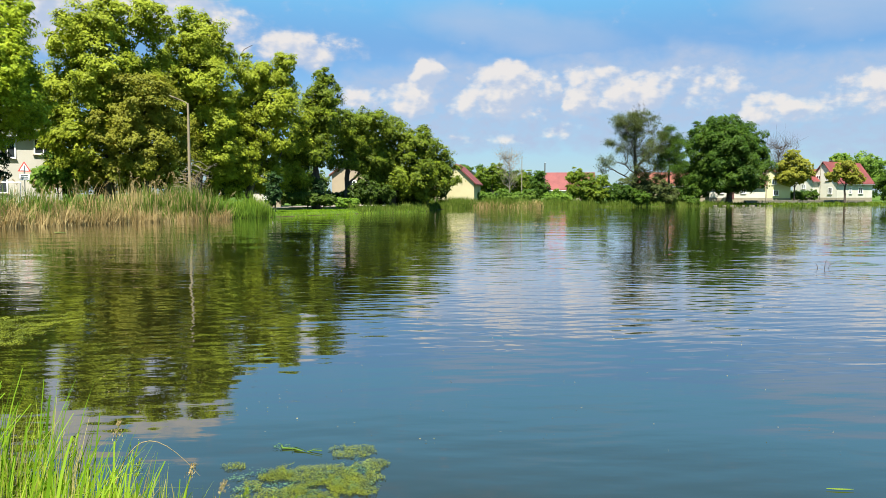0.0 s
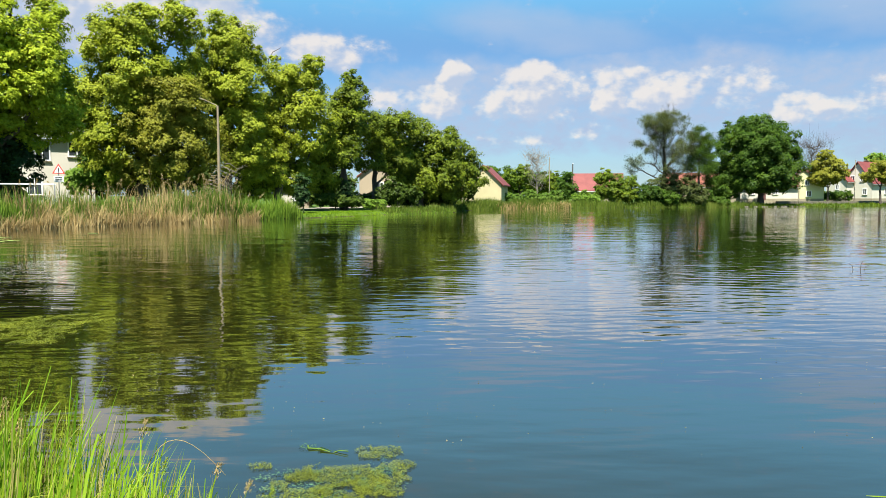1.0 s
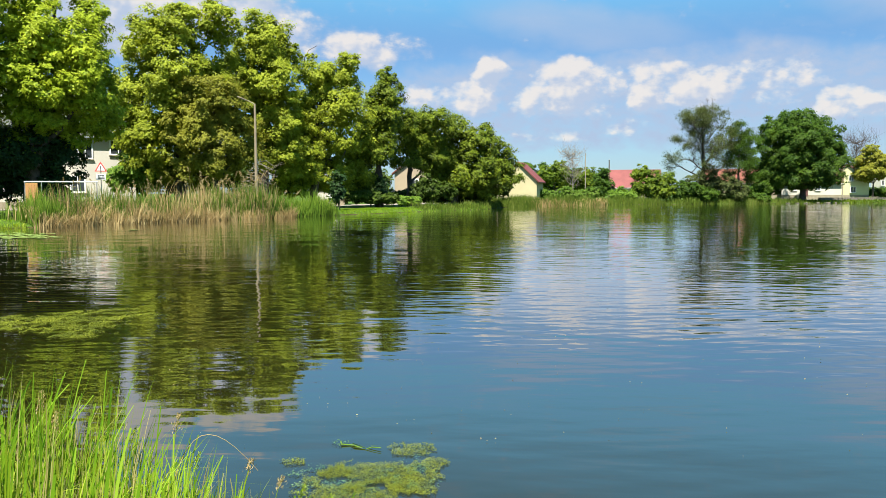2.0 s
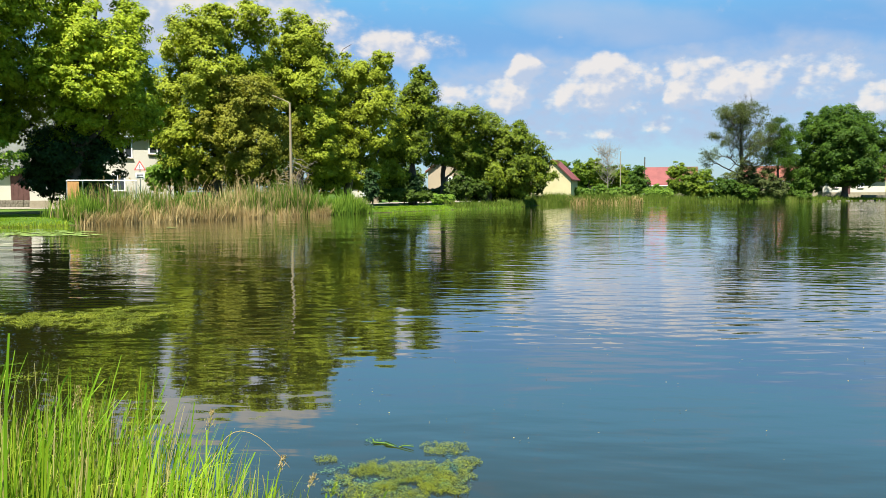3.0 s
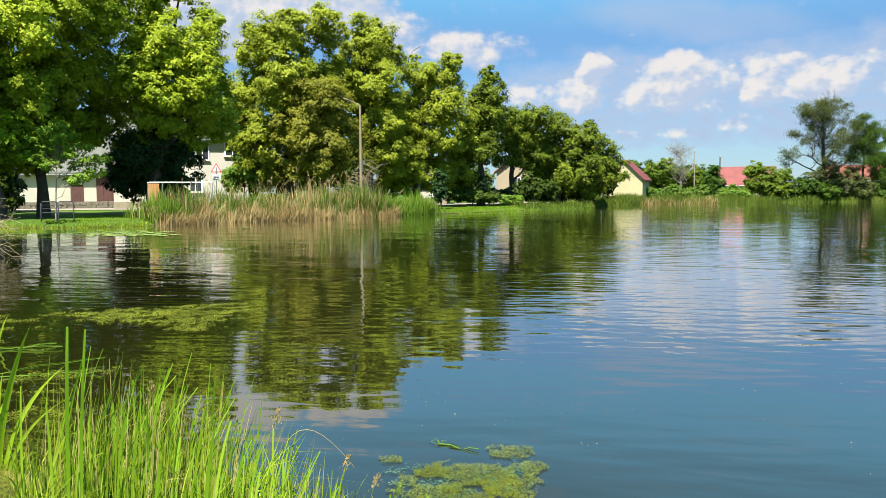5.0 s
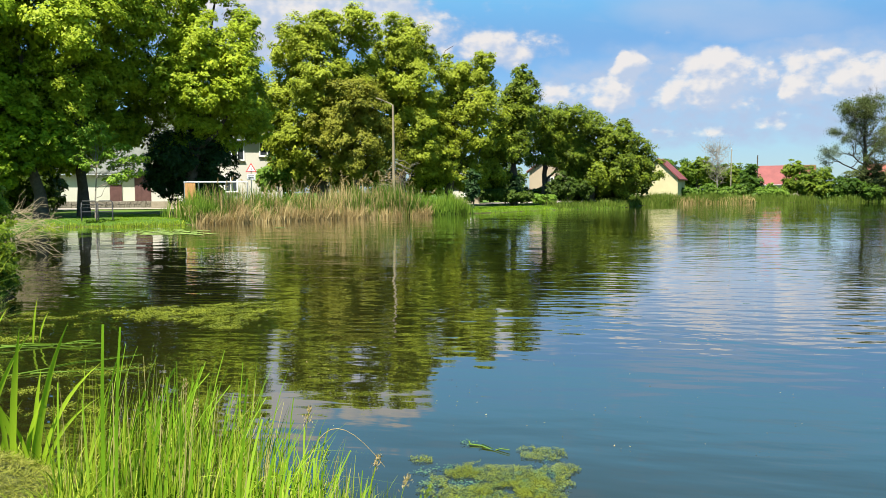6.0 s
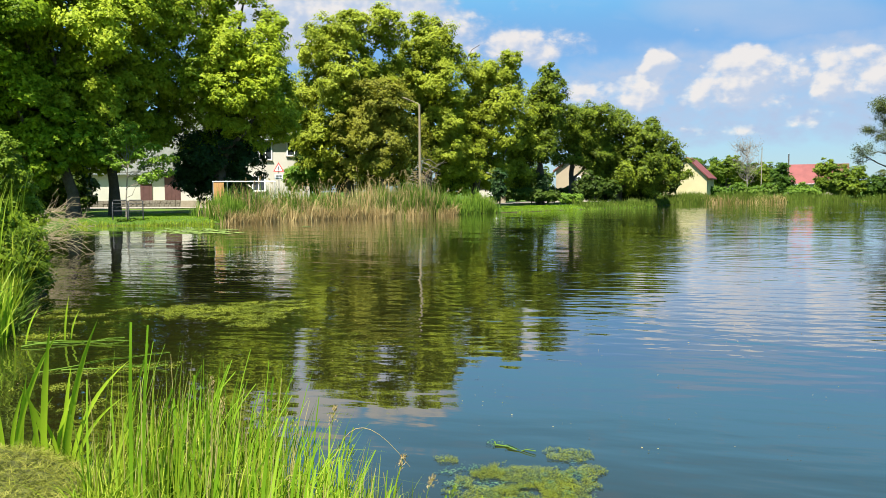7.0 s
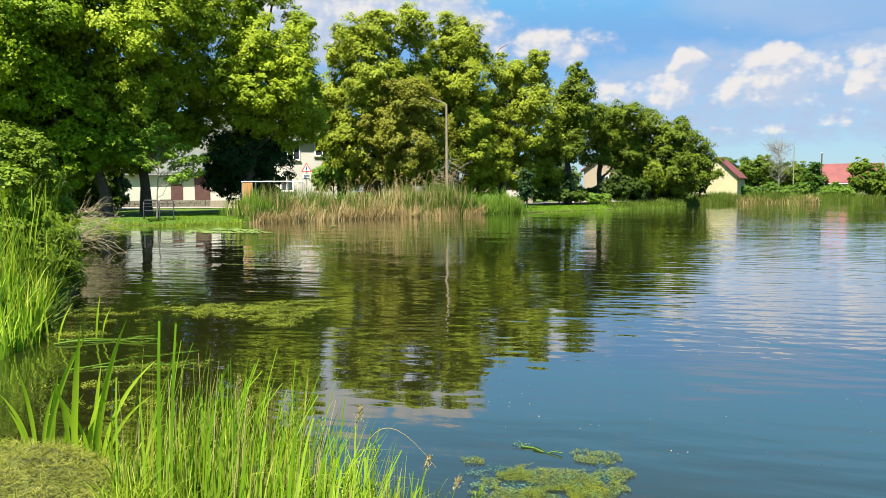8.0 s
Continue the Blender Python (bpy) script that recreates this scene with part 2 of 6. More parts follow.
M["airy"] = foliage("thin_leaves", (0.045, 0.06, 0.016), (0.072, 0.092, 0.025), (0.105, 0.13, 0.035))
M["fresh"] = foliage("fresh_leaves", (0.07, 0.14, 0.015), (0.13, 0.22, 0.025), (0.22, 0.31, 0.04))
M["reed"] = foliage("reed_blades", (0.04, 0.09, 0.010), (0.085, 0.15, 0.016), (0.15, 0.22, 0.032), 0.3)
M["far_reed"] = foliage("far_reed_blades", (0.05, 0.085, 0.01), (0.09, 0.135, 0.016), (0.16, 0.19, 0.04), 0.3, 0.5)
M["dry"] = foliage("dry_blades", (0.20, 0.17, 0.05), (0.33, 0.29, 0.10), (0.46, 0.41, 0.17), 0.3)
M["straw"] = foliage("dry_reed", (0.19, 0.135, 0.055), (0.36, 0.265, 0.12), (0.52, 0.41, 0.20), 0.25)
M["grass"] = foliage("tall_grass", (0.07, 0.12, 0.006), (0.19, 0.27, 0.014), (0.40, 0.44, 0.06), 0.35, 1.2)
M["algae"] = foliage("floating_weed", (0.045, 0.06, 0.006), (0.12, 0.142, 0.012), (0.22, 0.245, 0.022), 0.1, 2.0)
M["drowned"] = foliage("drowned_weed", (0.03, 0.07, 0.03), (0.06, 0.13, 0.06), (0.13, 0.2, 0.08), 0.1, 3.0)
M["bush"] = foliage("bush_leaves", (0.0467, 0.085, 0.0068), (0.0978, 0.149, 0.0102), (0.178, 0.23, 0.017))
M["thorn"] = foliage("bank_bush_leaves", (0.07, 0.12, 0.008), (0.15, 0.22, 0.014), (0.27, 0.34, 0.03), 0.40)
M["bark"] = surface("bark", (0.035, 0.026, 0.018), (0.085, 0.067, 0.048), 3.0, 22.0, 0.95, strength=0.8, dist=0.03)
M["dead"] = surface("dead_wood", (0.14, 0.12, 0.09), (0.26, 0.22, 0.17), 3.0, 30.0, 0.9)
M["white"] = surface("white_render", (0.403, 0.386, 0.325), (0.47, 0.448, 0.381), 0.5, 20.0, 0.9, grime=(0.381, 0.358, 0.302))
M["cream"] = surface("cream_render", (0.36, 0.31, 0.17), (0.42, 0.37, 0.21), 0.5, 20.0, 0.9, grime=(0.36, 0.31, 0.19))
M["bright"] = surface("fresh_white_render", (0.439, 0.418, 0.34), (0.516, 0.494, 0.418), 0.5, 20.0, 0.9, grime=(0.418, 0.395, 0.319))
M["twig"] = surface("bleached_twigs", (0.22, 0.17, 0.09), (0.36, 0.29, 0.17), 4.0, 40.0, 0.9)
M["stone"] = surface("pale_stone", (0.10, 0.085, 0.06), (0.17, 0.15, 0.115), 2.0, 20.0, 0.9)
M["tan"] = surface("tan_render", (0.24, 0.19, 0.13), (0.31, 0.25, 0.17), 0.5, 20.0, 0.9, grime=(0.3, 0.25, 0.18))
M["yellow"] = surface("pale_yellow_render", (0.459, 0.446, 0.23), (0.527, 0.513, 0.284), 0.5, 20.0, 0.9, grime=(0.472, 0.446, 0.27))
M["tile_red"] = surface("red_tiles", (0.12, 0.022, 0.02), (0.18, 0.04, 0.034), 0.6, 9.0, 0.7, grime=(0.10, 0.03, 0.025))
M["tile_brown"] = surface("brown_red_tiles", (0.12, 0.036, 0.02), (0.18, 0.055, 0.03), 0.6, 9.0, 0.75, grime=(0.08, 0.035, 0.02))
M["slate"] = surface("grey_roofing", (0.08, 0.085, 0.07), (0.12, 0.125, 0.105), 0.6, 9.0, 0.8, grime=(0.05, 0.055, 0.04))
M["glass"] = surface("window_glass", (0.02, 0.025, 0.03), (0.035, 0.04, 0.045), 0.5, 3.0, 0.06, strength=0.0, spec=0.8)
M["frame"] = surface("painted_frame", (0.75, 0.75, 0.72), (0.82, 0.82, 0.80), 2.0, 30.0, 0.5)
M["gate"] = surface("dark_red_gate", (0.07, 0.028, 0.024), (0.11, 0.045, 0.04), 2.0, 30.0, 0.7)
M["concrete"] = surface("concrete", (0.20, 0.17, 0.115), (0.27, 0.235, 0.165), 2.0, 30.0, 0.9)
M["metal"] = surface("dark_metal", (0.014, 0.014, 0.015), (0.026, 0.026, 0.026), 4.0, 40.0, 0.6)
M["pole"] = surface("weathered_concrete", (0.17, 0.135, 0.08), (0.23, 0.19, 0.12), 2.0, 30.0, 0.9)
M["zinc"] = surface("galvanised_metal", (0.42, 0.43, 0.43), (0.55, 0.56, 0.56), 4.0, 40.0, 0.4, metal=0.8)
M["board"] = surface("wooden_boards", (0.36, 0.17, 0.05), (0.46, 0.24, 0.08), 1.0, 18.0, 0.75)
M["sign_white"] = surface("sign_white", (0.78, 0.78, 0.77), (0.83, 0.83, 0.82), 3.0, 30.0, 0.5)
M["sign_red"] = surface("sign_red", (0.55, 0.035, 0.03), (0.62, 0.05, 0.04), 3.0, 30.0, 0.5)
M["black"] = surface("black_paint", (0.012, 0.012, 0.012), (0.02, 0.02, 0.02), 3.0, 30.0, 0.5)
M["asphalt"] = surface("road_gravel", (0.20, 0.17, 0.13), (0.29, 0.25, 0.20), 0.4, 12.0, 0.95, strength=0.5)

# ---- mesh helpers ----


def put_mesh(name, verts, faces, material, parent=None, smooth=False):
    """One mesh object from arrays; faces all of one size, or a list."""
    me = bpy.data.meshes.new(name)
    if isinstance(faces, np.ndarray):
        n, c = faces.shape
        me.vertices.add(len(verts))
        me.vertices.foreach_set("co", np.asarray(verts, np.float32).ravel())
        me.loops.add(n * c)
        me.loops.foreach_set("vertex_index", faces.astype(np.int32).ravel())
        me.polygons.add(n)
        me.polygons.foreach_set("loop_start", np.arange(0, n * c, c, dtype=np.int32))
        me.update(calc_edges=True)
        me.validate()
    else:
        me.from_pydata([tuple(v) for v in verts], [], faces)
        me.update()
    if smooth:
        me.polygons.foreach_set("use_smooth", np.ones(len(me.polygons), bool))
    me.materials.append(material)
    ob = new(name, me)
    if parent is not None:
        ob.parent = parent
    return ob


def part(name, bm, material, parent, label="", smooth=False):
    me = bpy.data.meshes.new(name)
    bm.normal_update()
    bm.to_mesh(me)
    bm.free()
    if smooth:
        me.polygons.foreach_set("use_smooth", np.ones(len(me.polygons), bool))
    me.materials.append(material)
    ob = new(name, me)
    if parent is not None:
        ob.parent = parent
    return tagged(ob, label)


def box(bm, size, centre, bevel=0.0, turn=None):
    m = Matrix.Translation(centre) @ (turn or Matrix()) @ Matrix.Diagonal((*size, 1))
    made = bmesh.ops.create_cube(bm, size=1.0, matrix=m)
    if bevel:
        edges = list({e for v in made["verts"] for e in v.link_edges})
        bmesh.ops.bevel(bm, geom=edges, offset=bevel, segments=2, affect="EDGES", profile=0.5)
    return bm


def boxed(*args, **kw):
    return box(bmesh.new(), *args, **kw)


def tube_arrays(points, radii, sides=8):
    """Vertices and quads of a tapered round bar along a line."""
    points = np.asarray(points, float)
    radii = np.asarray(radii, float)
    t = np.gradient(points, axis=0)
    t /= np.linalg.norm(t, axis=1)[:, None] + 1e-9
    ref = np.where(np.abs(t[:, 2:3]) > 0.9, [[1.0, 0, 0]], [[0, 0, 1.0]])
    u = np.cross(t, ref)
    u /= np.linalg.norm(u, axis=1)[:, None] + 1e-9
    w = np.cross(t, u)
    a = np.linspace(0, 2 * np.pi, sides, endpoint=False)
    ring = np.cos(a)[None, :, None] * u[:, None] + np.sin(a)[None, :, None] * w[:, None]
    v = (points[:, None] + ring * radii[:, None, None]).reshape(-1, 3)
    i, j = np.meshgrid(np.arange(len(points) - 1), np.arange(sides), indexing="ij")
    k = (j + 1) % sides
    f = np.stack([i * sides + j, i * sides + k, (i + 1) * sides + k, (i + 1) * sides + j], -1).reshape(-1, 4)
    return v, f


def tubes(lines, sides=6):
    vs, fs, n = [], [], 0
    for pts, rad in lines:
        v, f = tube_arrays(pts, rad, sides)
        vs.append(v)
        fs.append(f + n)
        n += len(v)
    return np.concatenate(vs), np.concatenate(fs)


def leaf_arrays(p, axis, length, width, rng, fold=0.25, facing=None):
    """One folded four-cornered leaf at each point."""
    n = len(p)
    axis = axis / (np.linalg.norm(axis, axis=1)[:, None] + 1e-9)
    side = np.cross(axis, rng.normal(size=(n, 3)) if facing is None else facing + 0.45 * rng.normal(size=(n, 3)))
    side /= np.linalg.norm(side, axis=1)[:, None] + 1e-9
    up = np.cross(side, axis)
    L, W = np.broadcast_to(length, (n,))[:, None], np.broadcast_to(width, (n,))[:, None]
    mid = p + axis * L * 0.45 + up * W * fold
    v = np.stack([p, mid + side * W * 0.5, p + axis * L, mid - side * W * 0.5], 1).reshape(-1, 3)
    return v, np.arange(4 * n).reshape(-1, 4)


def spade_arrays(p, axis, length, width, rng, facing):
    """One three-cornered leaf at each point, for crowns far off."""
    n = len(p)
    axis = axis / (np.linalg.norm(axis, axis=1)[:, None] + 1e-9)
    side = np.cross(axis, facing + 0.40 * rng.normal(size=(n, 3)))
    side /= np.linalg.norm(side, axis=1)[:, None] + 1e-9
    L, W = np.broadcast_to(length, (n,))[:, None], np.broadcast_to(width, (n,))[:, None]
    v = np.stack([p - side * W * 0.5, p + side * W * 0.5, p + axis * L], 1).reshape(-1, 3)
    return v, np.arange(3 * n).reshape(-1, 3)


def blade_arrays(root, height, width, lean, rng, segs=4, droop=0.5):
    """Grass blades: tapering ribbons that rise and bend over along lean (a vector in the plan)."""
    n = len(root)
    s = np.linspace(0, 1, segs + 1)
    face = rng.uniform(0, 2 * np.pi, n)
    side = np.stack([np.cos(face), np.sin(face), np.zeros(n)], 1)
    H = np.asarray(height)[:, None]
    rise = H * (s - droop * 0.35 * s**3)[None]
    out = H * (0.35 * s + 0.65 * s**2)[None]
    c = root[:, None] + np.stack([lean[:, :1] * out, lean[:, 1:2] * out, rise], -1)
    w = np.asarray(width)[:, None] * (np.maximum(1 - s**2.2, 0.04) * (0.7 + 0.6 * s - 0.4 * s * s))[None]
    v = np.stack([c - side[:, None] * w[..., None] / 2, c + side[:, None] * w[..., None] / 2], 2).reshape(-1, 3)
    b = (np.arange(n) * 2 * (segs + 1))[:, None] + np.arange(segs)[None] * 2
    f = np.stack([b, b + 1, b + 3, b + 2], -1).reshape(-1, 4)
    return v, f


def joined(parts):
    n, vs, fs = 0, [], []
    for v, f in parts:
        vs.append(v)
        fs.append(f + n)
        n += len(v)
    return np.concatenate(vs), np.concatenate(fs)


def base(name, x, y, z, rz=0.0, label="", category="", group="", kind=""):
    """The Empty at the foot of a thing."""
    ob = new(name)
    ob.matrix_world = pose(x, y, z, 0, 0, rz)
    return tagged(ob, label, category, group, kind)


# ---- ground and water ----
SHORE = np.array([
    (-0.9, 3.55), (3, 3.2), (12, 1.0), (40, -5), (80, 0), (112, 40), (118, 90), (100, 133), (77, 134), (45, 120), (23, 112), (5, 101),
    (-0.3, 90), (-1.6, 80), (-7, 70.5), (-12, 60), (-15.3, 54), (-18.4, 48), (-22.5, 40.5), (-23.8, 36.5), (-26, 34.6), (-30, 33),
    (-27, 29), (-19.5, 19.5), (-12.0, 12.3), (-8.7, 8.7), (-7.4, 7.1), (-7.1, 6.2), (-8.0, 5.0), (-6.0, 3.5), (-4.6, 3.5), (-3.8, 3.8), (-3.2, 4.0), (-2.0, 3.85)])


def shore_distance(x, y):
    """Metres to the water's edge: positive on land."""
    p = np.stack([np.ravel(x), np.ravel(y)], 1).astype(float)
    a, b = SHORE, np.roll(SHORE, -1, 0)
    best = np.full(len(p), 1e9)
    inside = np.zeros(len(p), bool)
    for (ax, ay), (bx, by) in zip(a, b):
        e = np.array([bx - ax, by - ay])
        q = p - (ax, ay)
        s = np.clip((q @ e) / (e @ e), 0, 1)
        best = np.minimum(best, np.hypot(*(q - s[:, None] * e).T))
        cross = ((ay > p[:, 1]) != (by > p[:, 1])) & (p[:, 0] < (bx - ax) * (p[:, 1] - ay) / (by - ay + 1e-12) + ax)
        inside ^= cross
    return np.where(inside, -best, best).reshape(np.shape(x))


def ground_height(x, y):
    s = shore_distance(x, y)
    x, y = np.asarray(x, float), np.asarray(y, float)
    near = np.where(y < 15, 1.0, 0.25)
    s = s + near * (0.18 * np.sin(x * 1.7 + y * 0.6) + 0.12 * np.sin(y * 2.9 - x * 0.8)) - 0.12 * (1 - near)
    land = 0.34 * np.tanh(s / 0.55) + 0.008 * np.clip(s, 0, 70)
    return np.where(s > 0, land, np.maximum(s * 0.6, -0.9))


def ground_z(x, y):
    return float(ground_height(np.array([x]), np.array([y]))[0])


def build_ground():
    ang = np.radians(np.concatenate([np.linspace(-62, 42, 220), np.linspace(46, 294, 48)]))
    rad = np.concatenate([[0.0], np.geomspace(0.6, 200, 150), np.geomspace(215, 4200, 26)])
    R, A = np.meshgrid(rad, ang, indexing="ij")
    X, Y = R * np.sin(A), R * np.cos(A)
    Z = ground_height(X, Y)
    Z = Z + np.where(Z > 0.2, 0.02 * np.sin(X * 2.3) * np.sin(Y * 1.9), 0)
    v = np.stack([X, Y, Z], -1).reshape(-1, 3)
    n, m = R.shape
    i, j = np.meshgrid(np.arange(n - 1), np.arange(m), indexing="ij")
    k = (j + 1) % m
    f = np.stack([i * m + j, i * m + k, (i + 1) * m + k, (i + 1) * m + j], -1).reshape(-1, 4)
    ob = put_mesh("ground", v, f, M["ground"], smooth=True)
    tagged(ob, "green meadow and grassy bank round the village pond", "ground", kind="structure")
    w = put_mesh("water", [(-60, -25, 0), (140, -25, 0), (140, 150, 0), (-60, 150, 0)], [(0, 1, 2, 3)], M["water"])
    tagged(w, "calm dark green pond water with fine ripples mirroring trees and sky", "water", kind="structure")


build_ground()


# ---- trees ----
def crown_arrays(lobes, leaf, bough, rng, gap=0.0, core=1.0, cover=0.38):
    """Leaves in sprays on the boughs that stand out of the lobes (x, y, z, half width, half depth, half height) of a crown."""
    ps, ns, cs = [], [], []
    for x, y, z, a, b, c in lobes:
        area = 4 * np.pi * ((a * b) ** 1.6 / 3 + (a * c) ** 1.6 / 3 + (b * c) ** 1.6 / 3) ** (1 / 1.6)
        R = float(np.clip(0.46 * min(a, c), 0.2, bough * 0.82))
        m = max(6, int(area / (R * R) * 0.50))
        d = rng.normal(size=(m, 3))
        d /= np.linalg.norm(d, axis=1)[:, None]
        cen = np.array([x, y, z]) + d * rng.uniform(0.58, 1.06, m)[:, None] * [a, b, c]
        size = R * rng.uniform(0.6, 1.25, m)
        per = max(16, int(4 * np.pi * R * R * 0.7 * cover * (1 - 2.5 * gap) / (0.4 * leaf * leaf)))
        twigs = 26
        tw = rng.normal(size=(m, twigs, 3)) + d[:, None] * 0.55
        tw[..., 2] += 0.30
        tw /= np.linalg.norm(tw, axis=2)[..., None]
        reach = rng.uniform(0.5, 1.22, (m, twigs))
        pick = rng.integers(0, twigs, (m, per))
        rows = np.arange(m)[:, None]
        q = tw[rows, pick] + rng.normal(size=(m, per, 3)) * 0.20
        q /= np.linalg.norm(q, axis=2)[..., None]
        far = reach[rows, pick] * rng.uniform(0.62, 1.0, (m, per))
        pos = cen[:, None] + q * (far * size[:, None])[..., None] * [1, 1, 0.74]
        ps.append(pos.reshape(-1, 3))
        ns.append((q * 0.75 + d[:, None] * 0.35 + [0, -0.30, 0.55]).reshape(-1, 3))
        # larger leaves deep inside close the crown
        k = int((a * b + a * c + b * c) / (leaf * leaf) * 0.7 * core)
        e = rng.normal(size=(k, 3))
        e /= np.linalg.norm(e, axis=1)[:, None] + 1e-9
        cs.append(np.array([x, y, z]) + e * rng.uniform(0.15, 0.62, k)[:, None] * [a, b, c])
    p, n, q = np.concatenate(ps), np.concatenate(ns), np.concatenate(cs)
    axis = np.cross(n, rng.normal(size=n.shape)) + n * 0.25
    axis[:, 2] -= 0.3
    L = leaf * rng.uniform(0.75, 1.35, len(p))
    outer = spade_arrays(p, axis, L, L * rng.uniform(0.85, 1.15, len(p)), rng, n)
    if not len(q):
        return outer
    return joined([outer, spade_arrays(q, rng.normal(size=q.shape), leaf * rng.uniform(1.8, 2.8, len(q)), leaf * 2.2, rng, rng.normal(size=q.shape))])


def wobbly(p0, p1, n, amp, rng):
    s = np.linspace(0, 1, n)[:, None]
    p = (1 - s) * np.array(p0) + s * np.array(p1)
    p[1:-1] += rng.normal(size=(n - 2, 3)) * amp
    return p


def tree(name, x, y, lobes, trunk_r, material, label, category="tree", leaf=0.175, bough=1.15, seed=1, fork=0.35, gap=0.0,
         twigs=0, group="", bark="bark", stems=1, core=1.0):
    """A tree at (x, y); the lobes of its crown are given from its foot."""
    rng = np.random.default_rng(seed)
    z0 = ground_z(x, y) - 0.05
    t = base(name, x, y, z0, -math.degrees(math.atan2(x, y)), label, category, group)
    top = max(l[2] + l[5] * 0.6 for l in lobes)
    low = min(l[2] - l[5] for l in lobes)
    cx, cy = np.mean([l[0] for l in lobes]), np.mean([l[1] for l in lobes])
    for s in range(stems):
        off = np.array([rng.normal() * 0.5, rng.normal() * 0.3, 0]) * (s > 0)
        pts = wobbly(off, (cx * 0.35 + off[0] * 3, cy * 0.5, top * 0.85), 9, trunk_r * 0.35, rng)
        pts[0] = off
        pts[1, :2] = off[:2] * 1.02
        rad = trunk_r * np.linspace(1.0, 0.18, 9)
        rad[0] *= 1.3
        put_mesh("trunk", *tube_arrays(pts, rad, 10), M[bark], t, smooth=True)
    stem = pts
    for l in lobes:
        h = np.clip(l[2] - l[5] * 0.9 - abs(l[0]) * 0.3, top * 0.3, top * 0.6)
        i = int(np.clip(h / (top * 0.85) * 8, 1, 6))
        end = np.array(l[:3]) + [0, 0, l[5] * 0.4]
        line = wobbly(stem[i], end, 6, 0.12 * np.linalg.norm(end - stem[i]) * 0.4, rng)
        lines = [(line, trunk_r * np.linspace(0.42, 0.08, 6))]
        for _ in range(twigs):
            j = rng.integers(1, 5)
            d = rng.normal(size=3)
            d /= np.linalg.norm(d)
            tip = np.array(l[:3]) + d * np.array(l[3:]) * rng.uniform(0.6, 1.1)
            lines.append((wobbly(line[j], tip, 5, 0.12, rng), trunk_r * np.linspace(0.13, 0.025, 5)))
        put_mesh("limb", *tubes(lines, 6), M[bark], t, smooth=True)
    if material:
        put_mesh("crown", *crown_arrays(lobes, leaf, bough, rng, gap, core), M[material], t)
    return t


def alder_tree(x, y, height, spread, material, label, seed, trunk_r, limbs=20, leaves=8):
    """An open tree: a straight stem, limbs that fork again and again, and small sprays of leaves on the outer twigs."""
    rng = np.random.default_rng(seed)
    t = base("alder_tree", x, y, ground_z(x, y) - 0.05, 0, label, "tree")
    stem = wobbly((0, 0, 0), (rng.normal() * 0.3, 0, height * 0.95), 12, trunk_r * 0.3, rng)
    stem[0] = 0
    put_mesh("trunk", *tube_arrays(stem, trunk_r * np.linspace(1, 0.12, 12), 8), M["bark"], t, smooth=True)
    tips = []

    def fork(p, d, length, r, level, lines):
        end = p + d * length
        line = wobbly(p, end, 4, length * 0.05, rng)
        lines.append((line, np.linspace(r, r * 0.6, 4)))
        if level >= 2:
            tips.extend(line[1:])
        if level == 4:
            return
        for _ in range(3 if level < 3 else 2):
            e = d + rng.normal(size=3) * 0.62 + [0, 0, 0.10]
            fork(line[rng.integers(2, 4)], e / np.linalg.norm(e), length * rng.uniform(0.5, 0.75), r * 0.58, level + 1, lines)

    for i in range(limbs):
        s = 0.24 + 0.72 * ((i + rng.random()) / limbs) ** 0.8
        a = i * 2.4 + rng.uniform(-0.3, 0.3)
        wide = spread * (1.0 - 0.38 * max(0, s - 0.45) / 0.5) * (0.75 if s < 0.35 else 1.0)
        d = np.array([np.cos(a), np.sin(a) * 0.8, 0.15 + 1.0 * s])
        lines = []
        fork(stem[int(s * 11)], d / np.linalg.norm(d), wide * 0.50, trunk_r * 0.36 * (1.2 - s), 0, lines)
        put_mesh("limb", *tubes(lines, 4), M["bark"], t)
    p = np.array(tips)
    p = p[p[:, 2] < height]
    q = np.repeat(p, leaves, 0) + rng.normal(size=(len(p) * leaves, 3)) * [0.34, 0.34, 0.22]
    q = q[rng.random(len(q)) < 0.72]
    L = rng.uniform(0.09, 0.17, len(q))
    put_mesh("crown", *spade_arrays(q, rng.normal(size=q.shape), L, L, rng, np.tile([0, -0.5, 0.8], (len(q), 1))), M[material], t)
    return t


